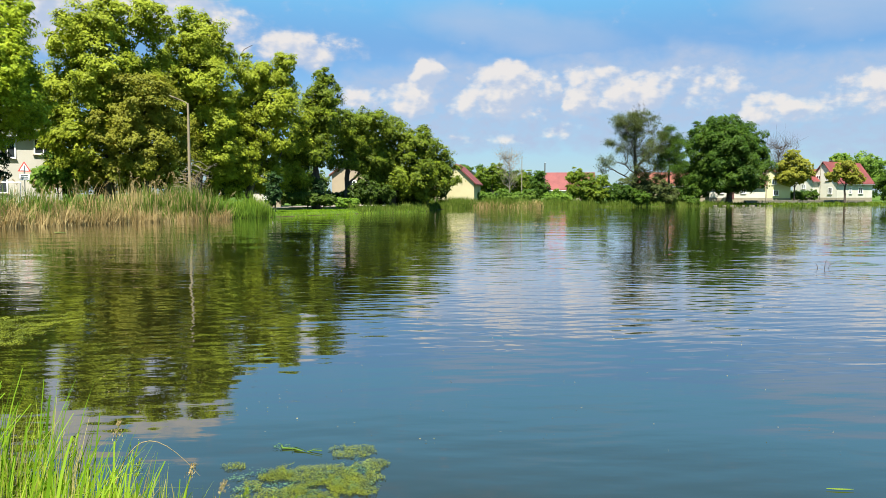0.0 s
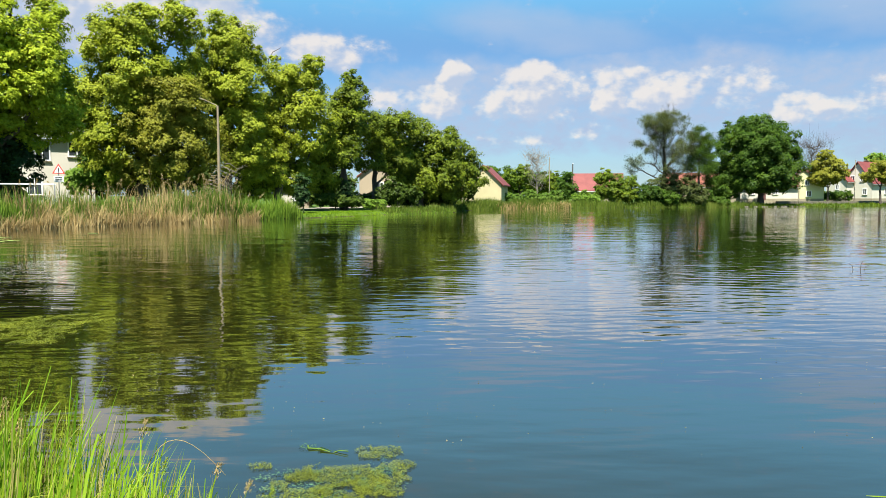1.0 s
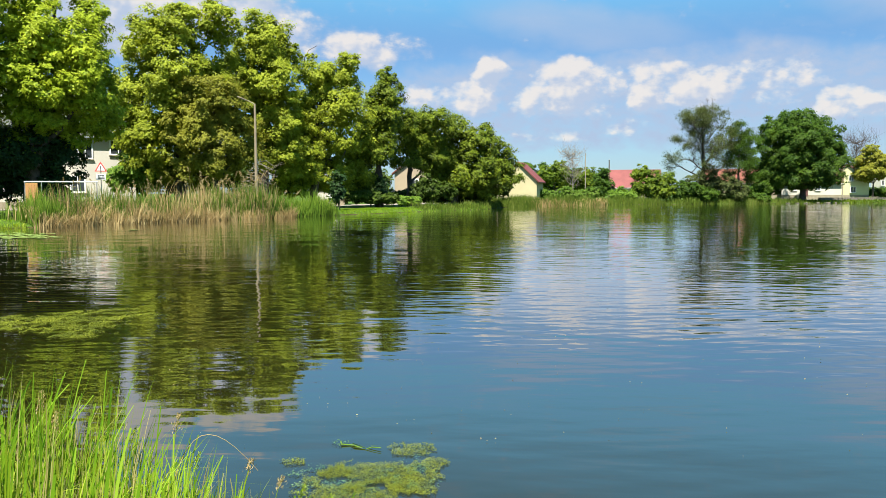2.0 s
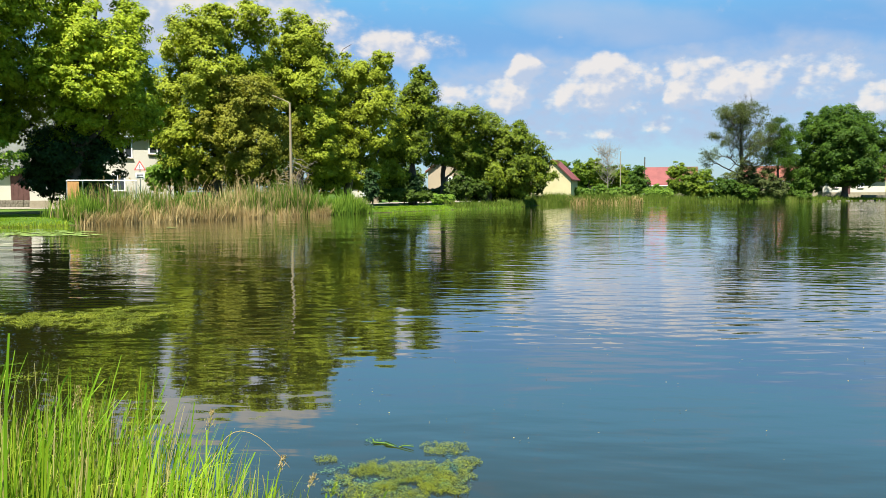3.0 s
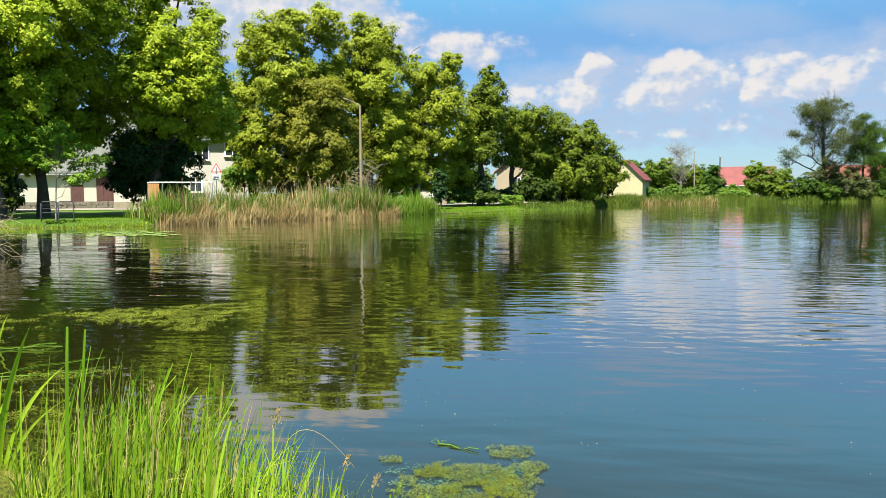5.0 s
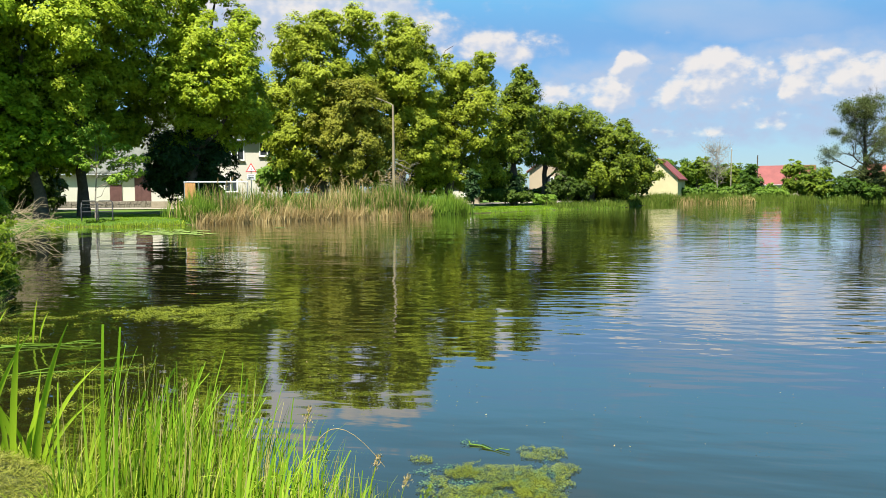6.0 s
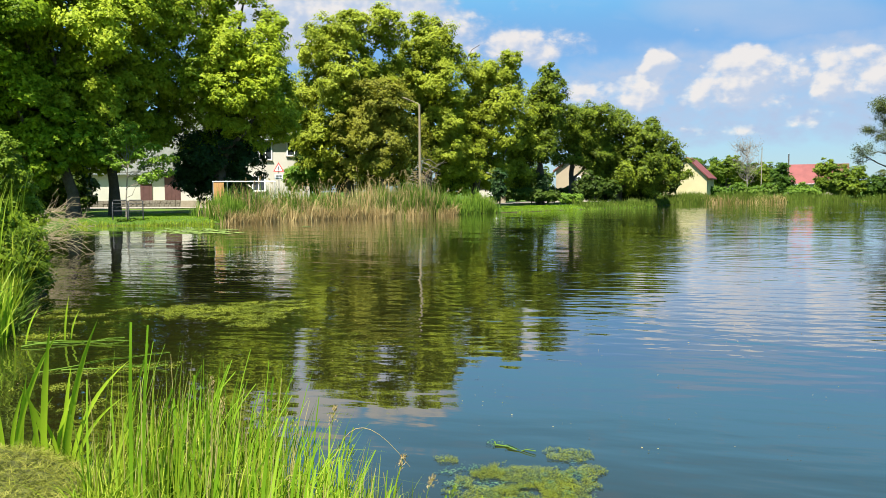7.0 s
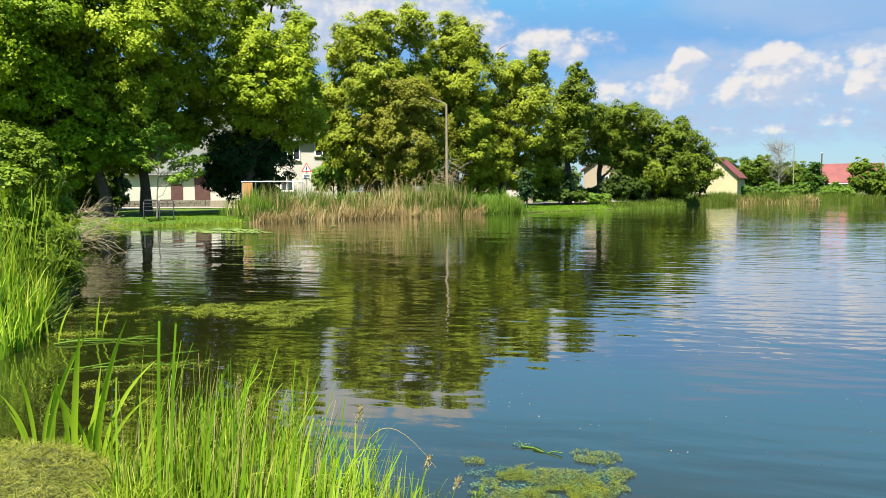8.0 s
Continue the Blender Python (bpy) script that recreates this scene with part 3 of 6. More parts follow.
def bare_tree(name, x, y, height, spread, label, seed, trunk_r=0.18, material="bark", n=44):
    """A leafless or dying tree: a stem with forked, thinning branches."""
    rng = np.random.default_rng(seed)
    t = base(name, x, y, ground_z(x, y) - 0.05, 0, label, "tree")
    stem = wobbly((0, 0, 0), (rng.normal() * 0.3, 0, height * 0.92), 9, trunk_r * 0.6, rng)
    stem[0] = 0
    put_mesh("trunk", *tube_arrays(stem, trunk_r * np.linspace(1, 0.15, 9), 8), M[material], t, smooth=True)
    for _ in range(n):
        i = rng.integers(3, 9)
        a = rng.uniform(0, 2 * np.pi)
        reach = spread * rng.uniform(0.4, 1.0)
        end = stem[i] + np.array([np.cos(a) * reach, np.sin(a) * reach, height * rng.uniform(0.08, 0.3)])
        end[2] = min(end[2], height)
        line = wobbly(stem[i], end, 6, 0.1 * reach, rng)
        lines = [(line, trunk_r * np.linspace(0.26, 0.05, 6))]
        for _ in range(12):
            j = rng.integers(1, 6)
            e2 = line[j] + rng.normal(size=3) * [0.3, 0.3, 0.3] * spread + [0, 0, 0.12 * height]
            lines.append((wobbly(line[j], e2, 4, 0.06, rng), trunk_r * np.linspace(0.08, 0.025, 4)))
        put_mesh("branch", *tubes(lines, 5), M[material], t)
    return t


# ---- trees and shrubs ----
# leaf greens darkened to carry the deep shade under and behind the trees
M["thick"] = foliage("shade_dark_leaves", (0.018, 0.036, 0.004), (0.04, 0.068, 0.007), (0.075, 0.11, 0.012), 0.2)
M["lawn"] = foliage("lawn_grass", (0.09, 0.17, 0.008), (0.15, 0.25, 0.012), (0.22, 0.32, 0.02), 0.3, 0.4)
M["sap"] = foliage("sapling_leaves", (0.11, 0.20, 0.016), (0.18, 0.29, 0.026), (0.27, 0.39, 0.045), 0.45)
M["yew"] = foliage("yew_leaves", (0.008, 0.022, 0.006), (0.018, 0.042, 0.010), (0.035, 0.075, 0.015), 0.15)

tree("lime_tree", -24.7, 56.9, [(-2.3, -0.7, 12.7, 1.7, 1.8, 2.2), (0.1, -1.8, 13.5, 1.7, 1.8, 1.8), (2.5, -0.8, 13.7, 1.7, 1.7, 1.9), (-2.9, 1.1, 9.4, 1.7, 1.7, 2.2), (-0.3, -1.5, 10.0, 2.3, 2.4, 2.4), (2.8, 0.9, 10.6, 1.8, 1.9, 2.3), (-3.2, 0.8, 6.2, 1.3, 1.4, 2.4), (-1.2, -0.1, 5.8, 2.3, 2.4, 2.7), (-2.0, 1.4, 3.4, 1.9, 2.0, 1.4), (0.0, -0.8, 8.2, 2.1, 2.2, 2.1), (1.7, -0.3, 7.6, 1.8, 1.9, 1.9)], 0.42, "lime", "tall leafy lime tree with bright yellow-green crown on the bank", leaf=0.14, seed=11, group="lime trees on the bank")
tree("field_maple", -21.5, 56.0, [(-0.4, -0.8, 8.2, 1.9, 2.0, 1.8), (-1.8, -0.9, 6.2, 1.7, 1.8, 1.8), (1.1, 0.3, 7.1, 1.8, 1.9, 2.0), (-0.5, -0.1, 4.6, 2.5, 2.6, 2.0), (1.8, 1.9, 4.4, 1.8, 1.9, 1.9), (-2.4, 1.4, 3.3, 1.7, 1.8, 1.4)], 0.22, "olive", "broad olive-green tree with drooping twigs behind the reeds", leaf=0.125, bough=1.12, seed=12, twigs=3)
tree("lime_tree", -19.8, 61.9, [(-0.2, -0.8, 13.9, 2.1, 2.2, 1.9), (1.5, 0.5, 12.7, 1.5, 1.6, 1.8), (-1.1, 0.8, 11.2, 1.7, 1.8, 2.2), (0.8, -1.5, 9.9, 2.2, 2.3, 2.5), (1.4, -0.2, 6.3, 2.7, 2.8, 3.2), (2.2, 1.4, 3.2, 2.2, 2.3, 2.1), (-0.5, -0.6, 8.1, 2.0, 2.0, 2.2)], 0.4, "lime", "tall leafy lime tree with bright yellow-green crown on the bank", leaf=0.14, seed=13, group="lime trees on the bank")
tree("lime_tree", -16.7, 65.9, [(0.4, -0.6, 11.0, 1.9, 2.0, 1.9), (2.8, -0.8, 11.8, 1.5, 1.6, 1.5), (-0.4, 1.3, 8.1, 2.1, 2.2, 2.6), (2.5, -0.7, 8.1, 2.2, 2.3, 2.9), (0.8, 2.1, 4.3, 2.9, 3.0, 2.4), (3.9, 3.5, 4.8, 1.9, 2.0, 2.7)], 0.4, "lime", "tall leafy lime tree with bright yellow-green crown on the bank", leaf=0.14, seed=14, group="lime trees on the bank")
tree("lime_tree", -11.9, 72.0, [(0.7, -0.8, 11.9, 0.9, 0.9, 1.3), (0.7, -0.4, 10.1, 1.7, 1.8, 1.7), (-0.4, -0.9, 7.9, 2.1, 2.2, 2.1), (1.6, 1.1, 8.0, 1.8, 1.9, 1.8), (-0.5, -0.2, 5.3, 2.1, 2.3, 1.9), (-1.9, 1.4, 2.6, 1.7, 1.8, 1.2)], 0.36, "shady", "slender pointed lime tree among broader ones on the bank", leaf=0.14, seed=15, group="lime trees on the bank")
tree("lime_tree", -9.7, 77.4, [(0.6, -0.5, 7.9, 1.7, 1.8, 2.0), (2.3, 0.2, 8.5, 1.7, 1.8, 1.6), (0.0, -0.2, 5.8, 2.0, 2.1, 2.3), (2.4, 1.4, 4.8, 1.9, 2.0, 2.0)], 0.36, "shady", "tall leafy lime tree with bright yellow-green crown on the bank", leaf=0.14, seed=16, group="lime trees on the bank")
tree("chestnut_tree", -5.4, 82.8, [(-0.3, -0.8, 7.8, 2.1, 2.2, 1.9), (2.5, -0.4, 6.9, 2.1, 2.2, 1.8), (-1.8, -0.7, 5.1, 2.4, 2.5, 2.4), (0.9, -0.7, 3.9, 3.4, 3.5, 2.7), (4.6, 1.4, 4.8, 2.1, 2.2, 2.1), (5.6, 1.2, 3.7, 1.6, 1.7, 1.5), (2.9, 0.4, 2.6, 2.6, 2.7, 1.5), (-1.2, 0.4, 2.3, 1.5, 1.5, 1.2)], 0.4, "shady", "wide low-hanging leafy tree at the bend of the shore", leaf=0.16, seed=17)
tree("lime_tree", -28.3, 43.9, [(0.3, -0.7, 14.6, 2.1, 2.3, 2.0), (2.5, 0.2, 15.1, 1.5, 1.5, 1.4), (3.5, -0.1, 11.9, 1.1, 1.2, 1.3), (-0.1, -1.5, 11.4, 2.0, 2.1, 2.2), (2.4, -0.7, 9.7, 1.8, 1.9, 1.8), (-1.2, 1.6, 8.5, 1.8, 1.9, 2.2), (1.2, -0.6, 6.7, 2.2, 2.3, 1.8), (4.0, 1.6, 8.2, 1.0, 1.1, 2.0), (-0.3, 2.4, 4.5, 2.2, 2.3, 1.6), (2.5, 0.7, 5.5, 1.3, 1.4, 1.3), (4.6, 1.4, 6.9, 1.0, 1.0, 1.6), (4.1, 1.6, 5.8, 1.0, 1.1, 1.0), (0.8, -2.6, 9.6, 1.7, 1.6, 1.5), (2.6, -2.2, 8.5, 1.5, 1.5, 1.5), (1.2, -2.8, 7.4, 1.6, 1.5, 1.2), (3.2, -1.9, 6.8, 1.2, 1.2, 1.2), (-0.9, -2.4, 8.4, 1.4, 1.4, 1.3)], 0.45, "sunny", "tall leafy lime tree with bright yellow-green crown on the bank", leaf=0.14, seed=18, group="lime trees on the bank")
tree("yew_tree", -28.8, 44.8, [(-0.3, 0, 3.8, 2.3, 2.4, 1.9), (1.5, 0.5, 3.8, 1.5, 1.6, 1.7), (-1.4, 0, 2.3, 1.3, 1.3, 1.1), (0.4, 0, 1.7, 1.9, 1.9, 1.0), (-1.9, 0, 3.2, 0.9, 1.0, 1.3)], 0.25, "yew", "dark low evergreen tree beside the lawn", leaf=0.14, bough=0.96, seed=19)
tree("maple_tree", -32.1, 38.7, [(0.2, -1, 14.6, 3.9, 4.1, 2.6), (-3.8, -1, 13.6, 3.3, 3.5, 2.9), (2.7, -0.5, 12.2, 2.3, 2.4, 2.4), (-0.9, -2.5, 10.6, 3.5, 3.7, 2.3), (-5.1, 0.5, 9.0, 3.0, 3.1, 2.9), (2.3, 1.7, 8.8, 2.3, 2.4, 2.0), (-1.6, 0.2, 7.3, 3.5, 3.7, 2.0), (-4.6, 0.7, 6.1, 2.7, 2.8, 1.6), (3.2, 3.2, 6.6, 1.3, 1.4, 1.5), (1.0, 3.0, 5.8, 2.5, 2.6, 1.2), (-6.7, 1.0, 4.8, 1.7, 1.8, 1.9), (2.6, 3.2, 5.2, 1.3, 1.4, 0.8), (-1.2, -0.3, 4.4, 1.9, 2.0, 1.2), (-0.7, 0.5, 3.2, 1.0, 1.1, 0.7), (-3.0, -0.5, 3.8, 1.4, 1.5, 1.1), (0.6, -0.6, 4.1, 1.0, 1.0, 0.8), (-0.5, -0.6, 3.9, 1.6, 1.7, 0.9)], 0.33, "sunny", "large spreading maple shading the lawn", leaf=0.155, bough=1.28, seed=20)
tree("maple_tree", -32.4, 35.7, [(-3.2, -2, 11.1, 2.5, 2.6, 3.6), (-6.4, -2, 9.6, 2.9, 3.0, 4.1), (-2.8, -0.3, 7.1, 2.6, 2.7, 1.8), (-5.1, 1.0, 4.0, 2.5, 2.6, 2.1), (-8.0, 2.2, 5.4, 2.3, 2.4, 2.6), (-2.5, 2.0, 3.9, 1.7, 1.8, 1.3), (-0.9, -0.8, 4.9, 1.5, 1.5, 1.3), (-3.3, 2.0, 1.9, 1.4, 1.5, 0.9), (-0.9, -0.8, 3.9, 1.3, 1.4, 1.3), (0.2, -1.0, 4.6, 1.3, 1.4, 1.2), (-2.0, -0.5, 2.8, 1.3, 1.4, 1.1), (0.7, -0.6, 3.7, 0.8, 0.8, 0.8)], 0.36, "maple", "large dark maple at the edge of the lawn", leaf=0.155, bough=1.28, seed=21)
tree("sapling", -29.4, 36.4, [(-1.7, 0, 3.9, 0.52, 0.5, 0.24), (-1.3, 0.2, 3.5, 0.52, 0.5, 0.24), (-1.0, 0, 4.3, 0.52, 0.5, 0.24), (-0.8, -0.2, 3.3, 0.52, 0.5, 0.24), (-0.4, 0, 4.8, 0.52, 0.5, 0.24), (-0.5, 0, 3.8, 0.52, 0.5, 0.24), (0.3, 0.1, 5.2, 0.52, 0.5, 0.24), (0.1, 0, 4.3, 0.52, 0.5, 0.24), (0.7, 0, 4.6, 0.52, 0.5, 0.24), (0.9, -0.2, 3.6, 0.52, 0.5, 0.24), (1.4, 0, 3.9, 0.52, 0.5, 0.24), (1.2, 0.2, 3.0, 0.52, 0.5, 0.24), (1.8, 0, 3.2, 0.52, 0.5, 0.24), (2.1, 0.1, 2.6, 0.52, 0.5, 0.24), (1.6, -0.1, 2.4, 0.52, 0.5, 0.24), (2.3, 0, 3.4, 0.52, 0.5, 0.24), (-0.2, 0, 3.0, 0.52, 0.5, 0.24), (1.0, 0, 2.2, 0.52, 0.5, 0.24)], 0.055, "sap", "slender young tree with sparse fresh green leaves", leaf=0.10, bough=0.45, seed=22, twigs=3, bark="dead", gap=0.34, core=0.0)
tree("elder_bush", -28.4, 56.5, [(-0.0, 0, 3.3, 1.3, 1.3, 1.2), (-0.8, 0, 2.4, 1.0, 1.0, 0.9), (1.0, 0, 2.6, 1.1, 1.2, 1.0)], 0.08, "fresh", "pale green shrub beside the white house", "shrub", leaf=0.16, bough=0.80, seed=23)
tree("conifer_bush", -11.4, 70.6, [(0.0, 0, 2.3, 0.5, 0.5, 0.6), (0.0, 0, 1.5, 0.7, 0.8, 0.8)], 0.08, "yew", "small dark clipped conifer on the bank", "shrub", leaf=0.14, bough=0.64, seed=24)
tree("shrub", -13.3, 60.6, [(0.0, 0, 2.3, 0.6, 0.6, 0.8), (-0.1, 0, 1.3, 0.7, 0.8, 0.6)], 0.08, "yew", "dark round shrub under the limes", "shrub", leaf=0.16, bough=0.80, seed=25)
tree("shrub", -12.2, 68.9, [(-1.0, 0, 1.1, 1.1, 1.2, 0.5), (0.5, 0, 1.0, 1.1, 1.2, 0.5), (1.8, 0, 0.9, 0.8, 0.8, 0.4)], 0.06, "thick", "low spreading shrub near the shore, coloured dark as if shaded", "shrub", leaf=0.16, bough=0.80, seed=26)
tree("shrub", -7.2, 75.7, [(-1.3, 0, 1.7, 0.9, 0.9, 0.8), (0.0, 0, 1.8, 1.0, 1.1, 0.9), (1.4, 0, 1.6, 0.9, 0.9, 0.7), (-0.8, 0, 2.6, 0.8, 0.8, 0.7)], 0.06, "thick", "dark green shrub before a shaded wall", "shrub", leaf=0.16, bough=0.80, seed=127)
tree("shrub", -9.1, 71.4, [(-0.4, 0, 0.7, 0.6, 0.7, 0.4), (0.7, 0, 0.7, 0.6, 0.7, 0.3)], 0.05, "fresh", "low bright green shrub by a tan wall", "shrub", leaf=0.16, bough=0.64, seed=27)
tree("hazel_bush", 7.3, 121.8, [(-0.9, 0, 4.1, 1.4, 1.5, 1.3), (1.1, 0, 4.7, 1.6, 1.7, 1.4), (3.1, 0, 3.5, 1.8, 1.9, 1.8), (5.3, 0, 3.4, 1.6, 1.7, 1.6), (-1.8, 0, 2.9, 1.3, 1.3, 1.3), (6.5, 0, 2.5, 1.2, 1.3, 1.2)], 0.12, "bush", "wide green bush on the far bank", "bush", leaf=0.25, bough=1.60, seed=28)
tree("hornbeam", 14.5, 115.1, [(-0.0, 0, 4.3, 0.8, 0.8, 0.8), (-0.0, 0, 2.8, 1.4, 1.5, 1.5), (-0.0, 0, 1.7, 1.6, 1.7, 0.8)], 0.12, "oak", "cone-shaped dark green shrub on the far bank", "bush", leaf=0.25, bough=1.12, seed=29)
tree("hazel_bush", 21.5, 114.0, [(-1.7, 0, 4.1, 1.2, 1.2, 1.2), (-0.4, 0, 2.8, 2.0, 2.1, 1.7), (1.8, 0, 2.6, 1.5, 1.5, 1.7), (0.8, 0, 1.4, 2.1, 2.2, 1.0), (-2.5, 0, 2.0, 0.8, 0.9, 1.2)], 0.14, "bush", "broad bright green bush on the far bank", "bush", leaf=0.25, bough=1.44, seed=30)
alder_tree(29.6, 118.4, 13.9, 6.2, "airy", "tall thin-leaved alder with visible branches on the far shore", 31, 0.42)
alder_tree(35.2, 119.9, 11.8, 3.0, "oak", "narrow green alder on the far shore", 32, 0.24, limbs=16, leaves=10)
tree("undergrowth", 30.6, 117.6, [(-2.6, 0, 2.2, 1.7, 1.6, 1.8), (-0.4, 0, 2.9, 1.8, 1.7, 2.2), (1.9, 0, 2.3, 1.6, 1.6, 1.8), (3.8, 0, 1.6, 1.4, 1.4, 1.4)], 0.05, "airy", "grey-green shrubs at the foot of the alders", "shrub", leaf=0.18, bough=0.7, seed=131, twigs=8, gap=0.1)
tree("oak_tree", 46.2, 123.7, [(-0.7, 0, 12.0, 3.4, 3.5, 2.4), (-3.7, 0, 10.3, 3.0, 3.2, 2.9), (2.5, 0, 9.7, 2.7, 2.9, 3.1), (-0.6, -2, 8.0, 5.1, 4.5, 3.6), (-4.9, 0, 6.2, 3.0, 3.2, 3.2), (3.7, 0, 5.7, 2.5, 2.6, 3.2), (-0.9, -1, 4.5, 5.1, 4.5, 2.3), (-5.7, 0, 3.3, 2.2, 2.3, 1.7), (0.8, 0, 3.4, 3.8, 4.0, 1.4), (-5.2, -1, 2.2, 2.2, 2.3, 1.4)], 0.5, "oak", "massive round dark green oak on the far bank", leaf=0.22, bough=1.5, seed=33)
tree("shrub", 37.1, 119.4, [(-3.0, 0, 0.7, 1.4, 1.4, 0.8), (-0.8, 0, 1.1, 1.3, 1.4, 1.1), (1.3, 0, 0.5, 1.5, 1.6, 0.7), (-4.7, 0, 0.5, 1.2, 1.3, 0.7)], 0.08, "oak", "low bushes at the foot of the oak", "shrub", leaf=0.25, bough=1.12, seed=34)
tree("young_lime", 60.4, 131.8, [(-1.5, 0, 6.1, 1.5, 1.6, 1.4), (0.9, 0, 6.3, 1.7, 1.7, 1.5), (-0.3, 0, 7.9, 1.2, 1.3, 1.2), (-0.6, 0, 4.5, 2.6, 2.6, 1.2), (1.8, 0, 4.9, 1.3, 1.3, 0.9)], 0.16, "olive", "young yellow-green lime tree by the far shore", leaf=0.24, bough=1.44, seed=35)
tree("plum_tree", 69.2, 131.9, [(-0.2, 0, 5.9, 1.9, 1.9, 1.4), (-1.6, 0, 4.6, 1.5, 1.5, 1.0), (1.3, 0, 4.4, 1.6, 1.6, 1.0)], 0.22, "olive", "small brownish tree with a short trunk by the white house", leaf=0.25, bough=1.28, seed=36)
tree("birch_tree", 87.4, 163.1, [(-2.4, 0, 8.4, 2.3, 2.5, 1.7), (1.4, 0, 7.8, 2.7, 2.8, 2.1), (4.0, 0, 6.5, 2.1, 2.2, 2.6), (3.1, 0, 3.9, 2.1, 2.2, 3.1)], 0.2, "fresh", "fresh green tree behind a white house", leaf=0.25, bough=1.92, seed=37)
tree("shrub", 81.4, 137.7, [(-0.5, 0, 3.5, 2.4, 2.6, 3.0), (1.3, 0, 1.2, 3.4, 3.6, 1.6)], 0.12, "oak", "dark green bushes at the edge of the village", "shrub", leaf=0.25, bough=1.76, seed=38)
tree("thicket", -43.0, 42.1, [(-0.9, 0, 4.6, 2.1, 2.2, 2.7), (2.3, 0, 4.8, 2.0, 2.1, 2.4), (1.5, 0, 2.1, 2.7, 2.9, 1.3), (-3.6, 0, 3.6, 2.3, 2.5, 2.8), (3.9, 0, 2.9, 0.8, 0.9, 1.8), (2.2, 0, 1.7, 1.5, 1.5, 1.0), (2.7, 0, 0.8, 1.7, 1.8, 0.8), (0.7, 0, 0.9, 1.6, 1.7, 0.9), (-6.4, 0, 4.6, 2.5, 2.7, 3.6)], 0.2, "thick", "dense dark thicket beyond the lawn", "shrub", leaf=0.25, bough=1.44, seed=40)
tree("thicket", 6.0, 134.0, [(-6.0, 0, 3.4, 2.4, 2.2, 2.2), (-2.6, 0, 4.0, 2.4, 2.3, 2.4), (1.2, 0, 3.6, 2.6, 2.4, 2.4), (5.0, 0, 3.0, 2.6, 2.4, 2.0), (8.4, 0, 2.4, 2.0, 2.0, 1.6)], 0.15, "oak", "dark green thicket behind the far bank", "shrub", leaf=0.28, bough=1.3, seed=147)
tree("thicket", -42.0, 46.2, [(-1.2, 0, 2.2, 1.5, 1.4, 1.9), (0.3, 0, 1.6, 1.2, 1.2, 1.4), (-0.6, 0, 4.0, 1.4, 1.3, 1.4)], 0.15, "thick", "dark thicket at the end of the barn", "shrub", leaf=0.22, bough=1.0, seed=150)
# dark rows added to fill the shaded space behind and below the crowns
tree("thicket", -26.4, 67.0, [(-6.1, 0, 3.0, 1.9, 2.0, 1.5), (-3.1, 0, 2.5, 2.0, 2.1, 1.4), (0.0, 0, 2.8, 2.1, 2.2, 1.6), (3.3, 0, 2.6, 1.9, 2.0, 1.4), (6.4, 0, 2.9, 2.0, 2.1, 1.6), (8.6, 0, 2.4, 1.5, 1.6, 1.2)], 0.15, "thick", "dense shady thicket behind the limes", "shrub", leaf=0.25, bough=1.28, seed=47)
tree("thicket", -10.6, 78.3, [(-5.4, 0, 1.3, 1.2, 1.3, 0.8), (-3.4, 0, 1.2, 1.4, 1.4, 0.7), (-1.4, 0, 1.0, 1.3, 1.3, 0.6), (0.6, 0, 1.1, 1.3, 1.3, 0.6), (2.3, 0, 1.1, 1.4, 1.5, 0.7)], 0.1, "thick", "low filler undergrowth coloured as the shade beneath the limes", "shrub", leaf=0.20, bough=0.80, seed=148)
tree("thicket", -4.1, 85.9, [(-3.5, 0, 1.1, 1.4, 1.5, 0.8), (-1.3, 0, 1.0, 1.5, 1.6, 0.7), (1.0, 0, 1.1, 1.5, 1.6, 0.8)], 0.1, "thick", "low filler undergrowth coloured as the shade beneath the chestnut", "shrub", leaf=0.20, bough=0.80, seed=149)
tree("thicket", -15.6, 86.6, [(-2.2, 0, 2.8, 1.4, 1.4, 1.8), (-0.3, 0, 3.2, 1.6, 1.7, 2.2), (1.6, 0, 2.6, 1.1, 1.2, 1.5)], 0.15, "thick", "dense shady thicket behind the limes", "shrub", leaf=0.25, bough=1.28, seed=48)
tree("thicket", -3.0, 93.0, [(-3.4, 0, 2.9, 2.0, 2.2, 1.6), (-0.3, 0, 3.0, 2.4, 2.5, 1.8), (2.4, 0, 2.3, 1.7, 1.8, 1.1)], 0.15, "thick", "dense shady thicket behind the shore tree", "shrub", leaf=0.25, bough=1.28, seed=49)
tree("hedge", 63.3, 135.8, [(-3.8, 0, 1.4, 1.1, 1.2, 0.8), (-2.3, 0, 1.4, 1.1, 1.2, 0.8), (-0.7, 0, 1.4, 1.1, 1.1, 0.8), (0.7, 0, 1.4, 1.1, 1.1, 0.8), (2.1, 0, 1.4, 0.9, 0.9, 0.8)], 0.05, "oak", "dark clipped hedge before the white house", "hedge", leaf=0.20, bough=0.96, seed=43)
tree("undergrowth", 8.6, 109.7, [(-3.6, 0, 1.2, 1.1, 1.2, 0.7), (-1.8, 0, 1.0, 1.1, 1.2, 0.6), (-0.0, 0, 1.4, 1.2, 1.3, 0.8), (2.0, 0, 1.1, 1.1, 1.2, 0.6), (3.6, 0, 1.4, 1.0, 1.0, 0.8)], 0.05, "reed", "tangled green undergrowth on the far bank", "shrub", leaf=0.20, bough=0.96, seed=44)
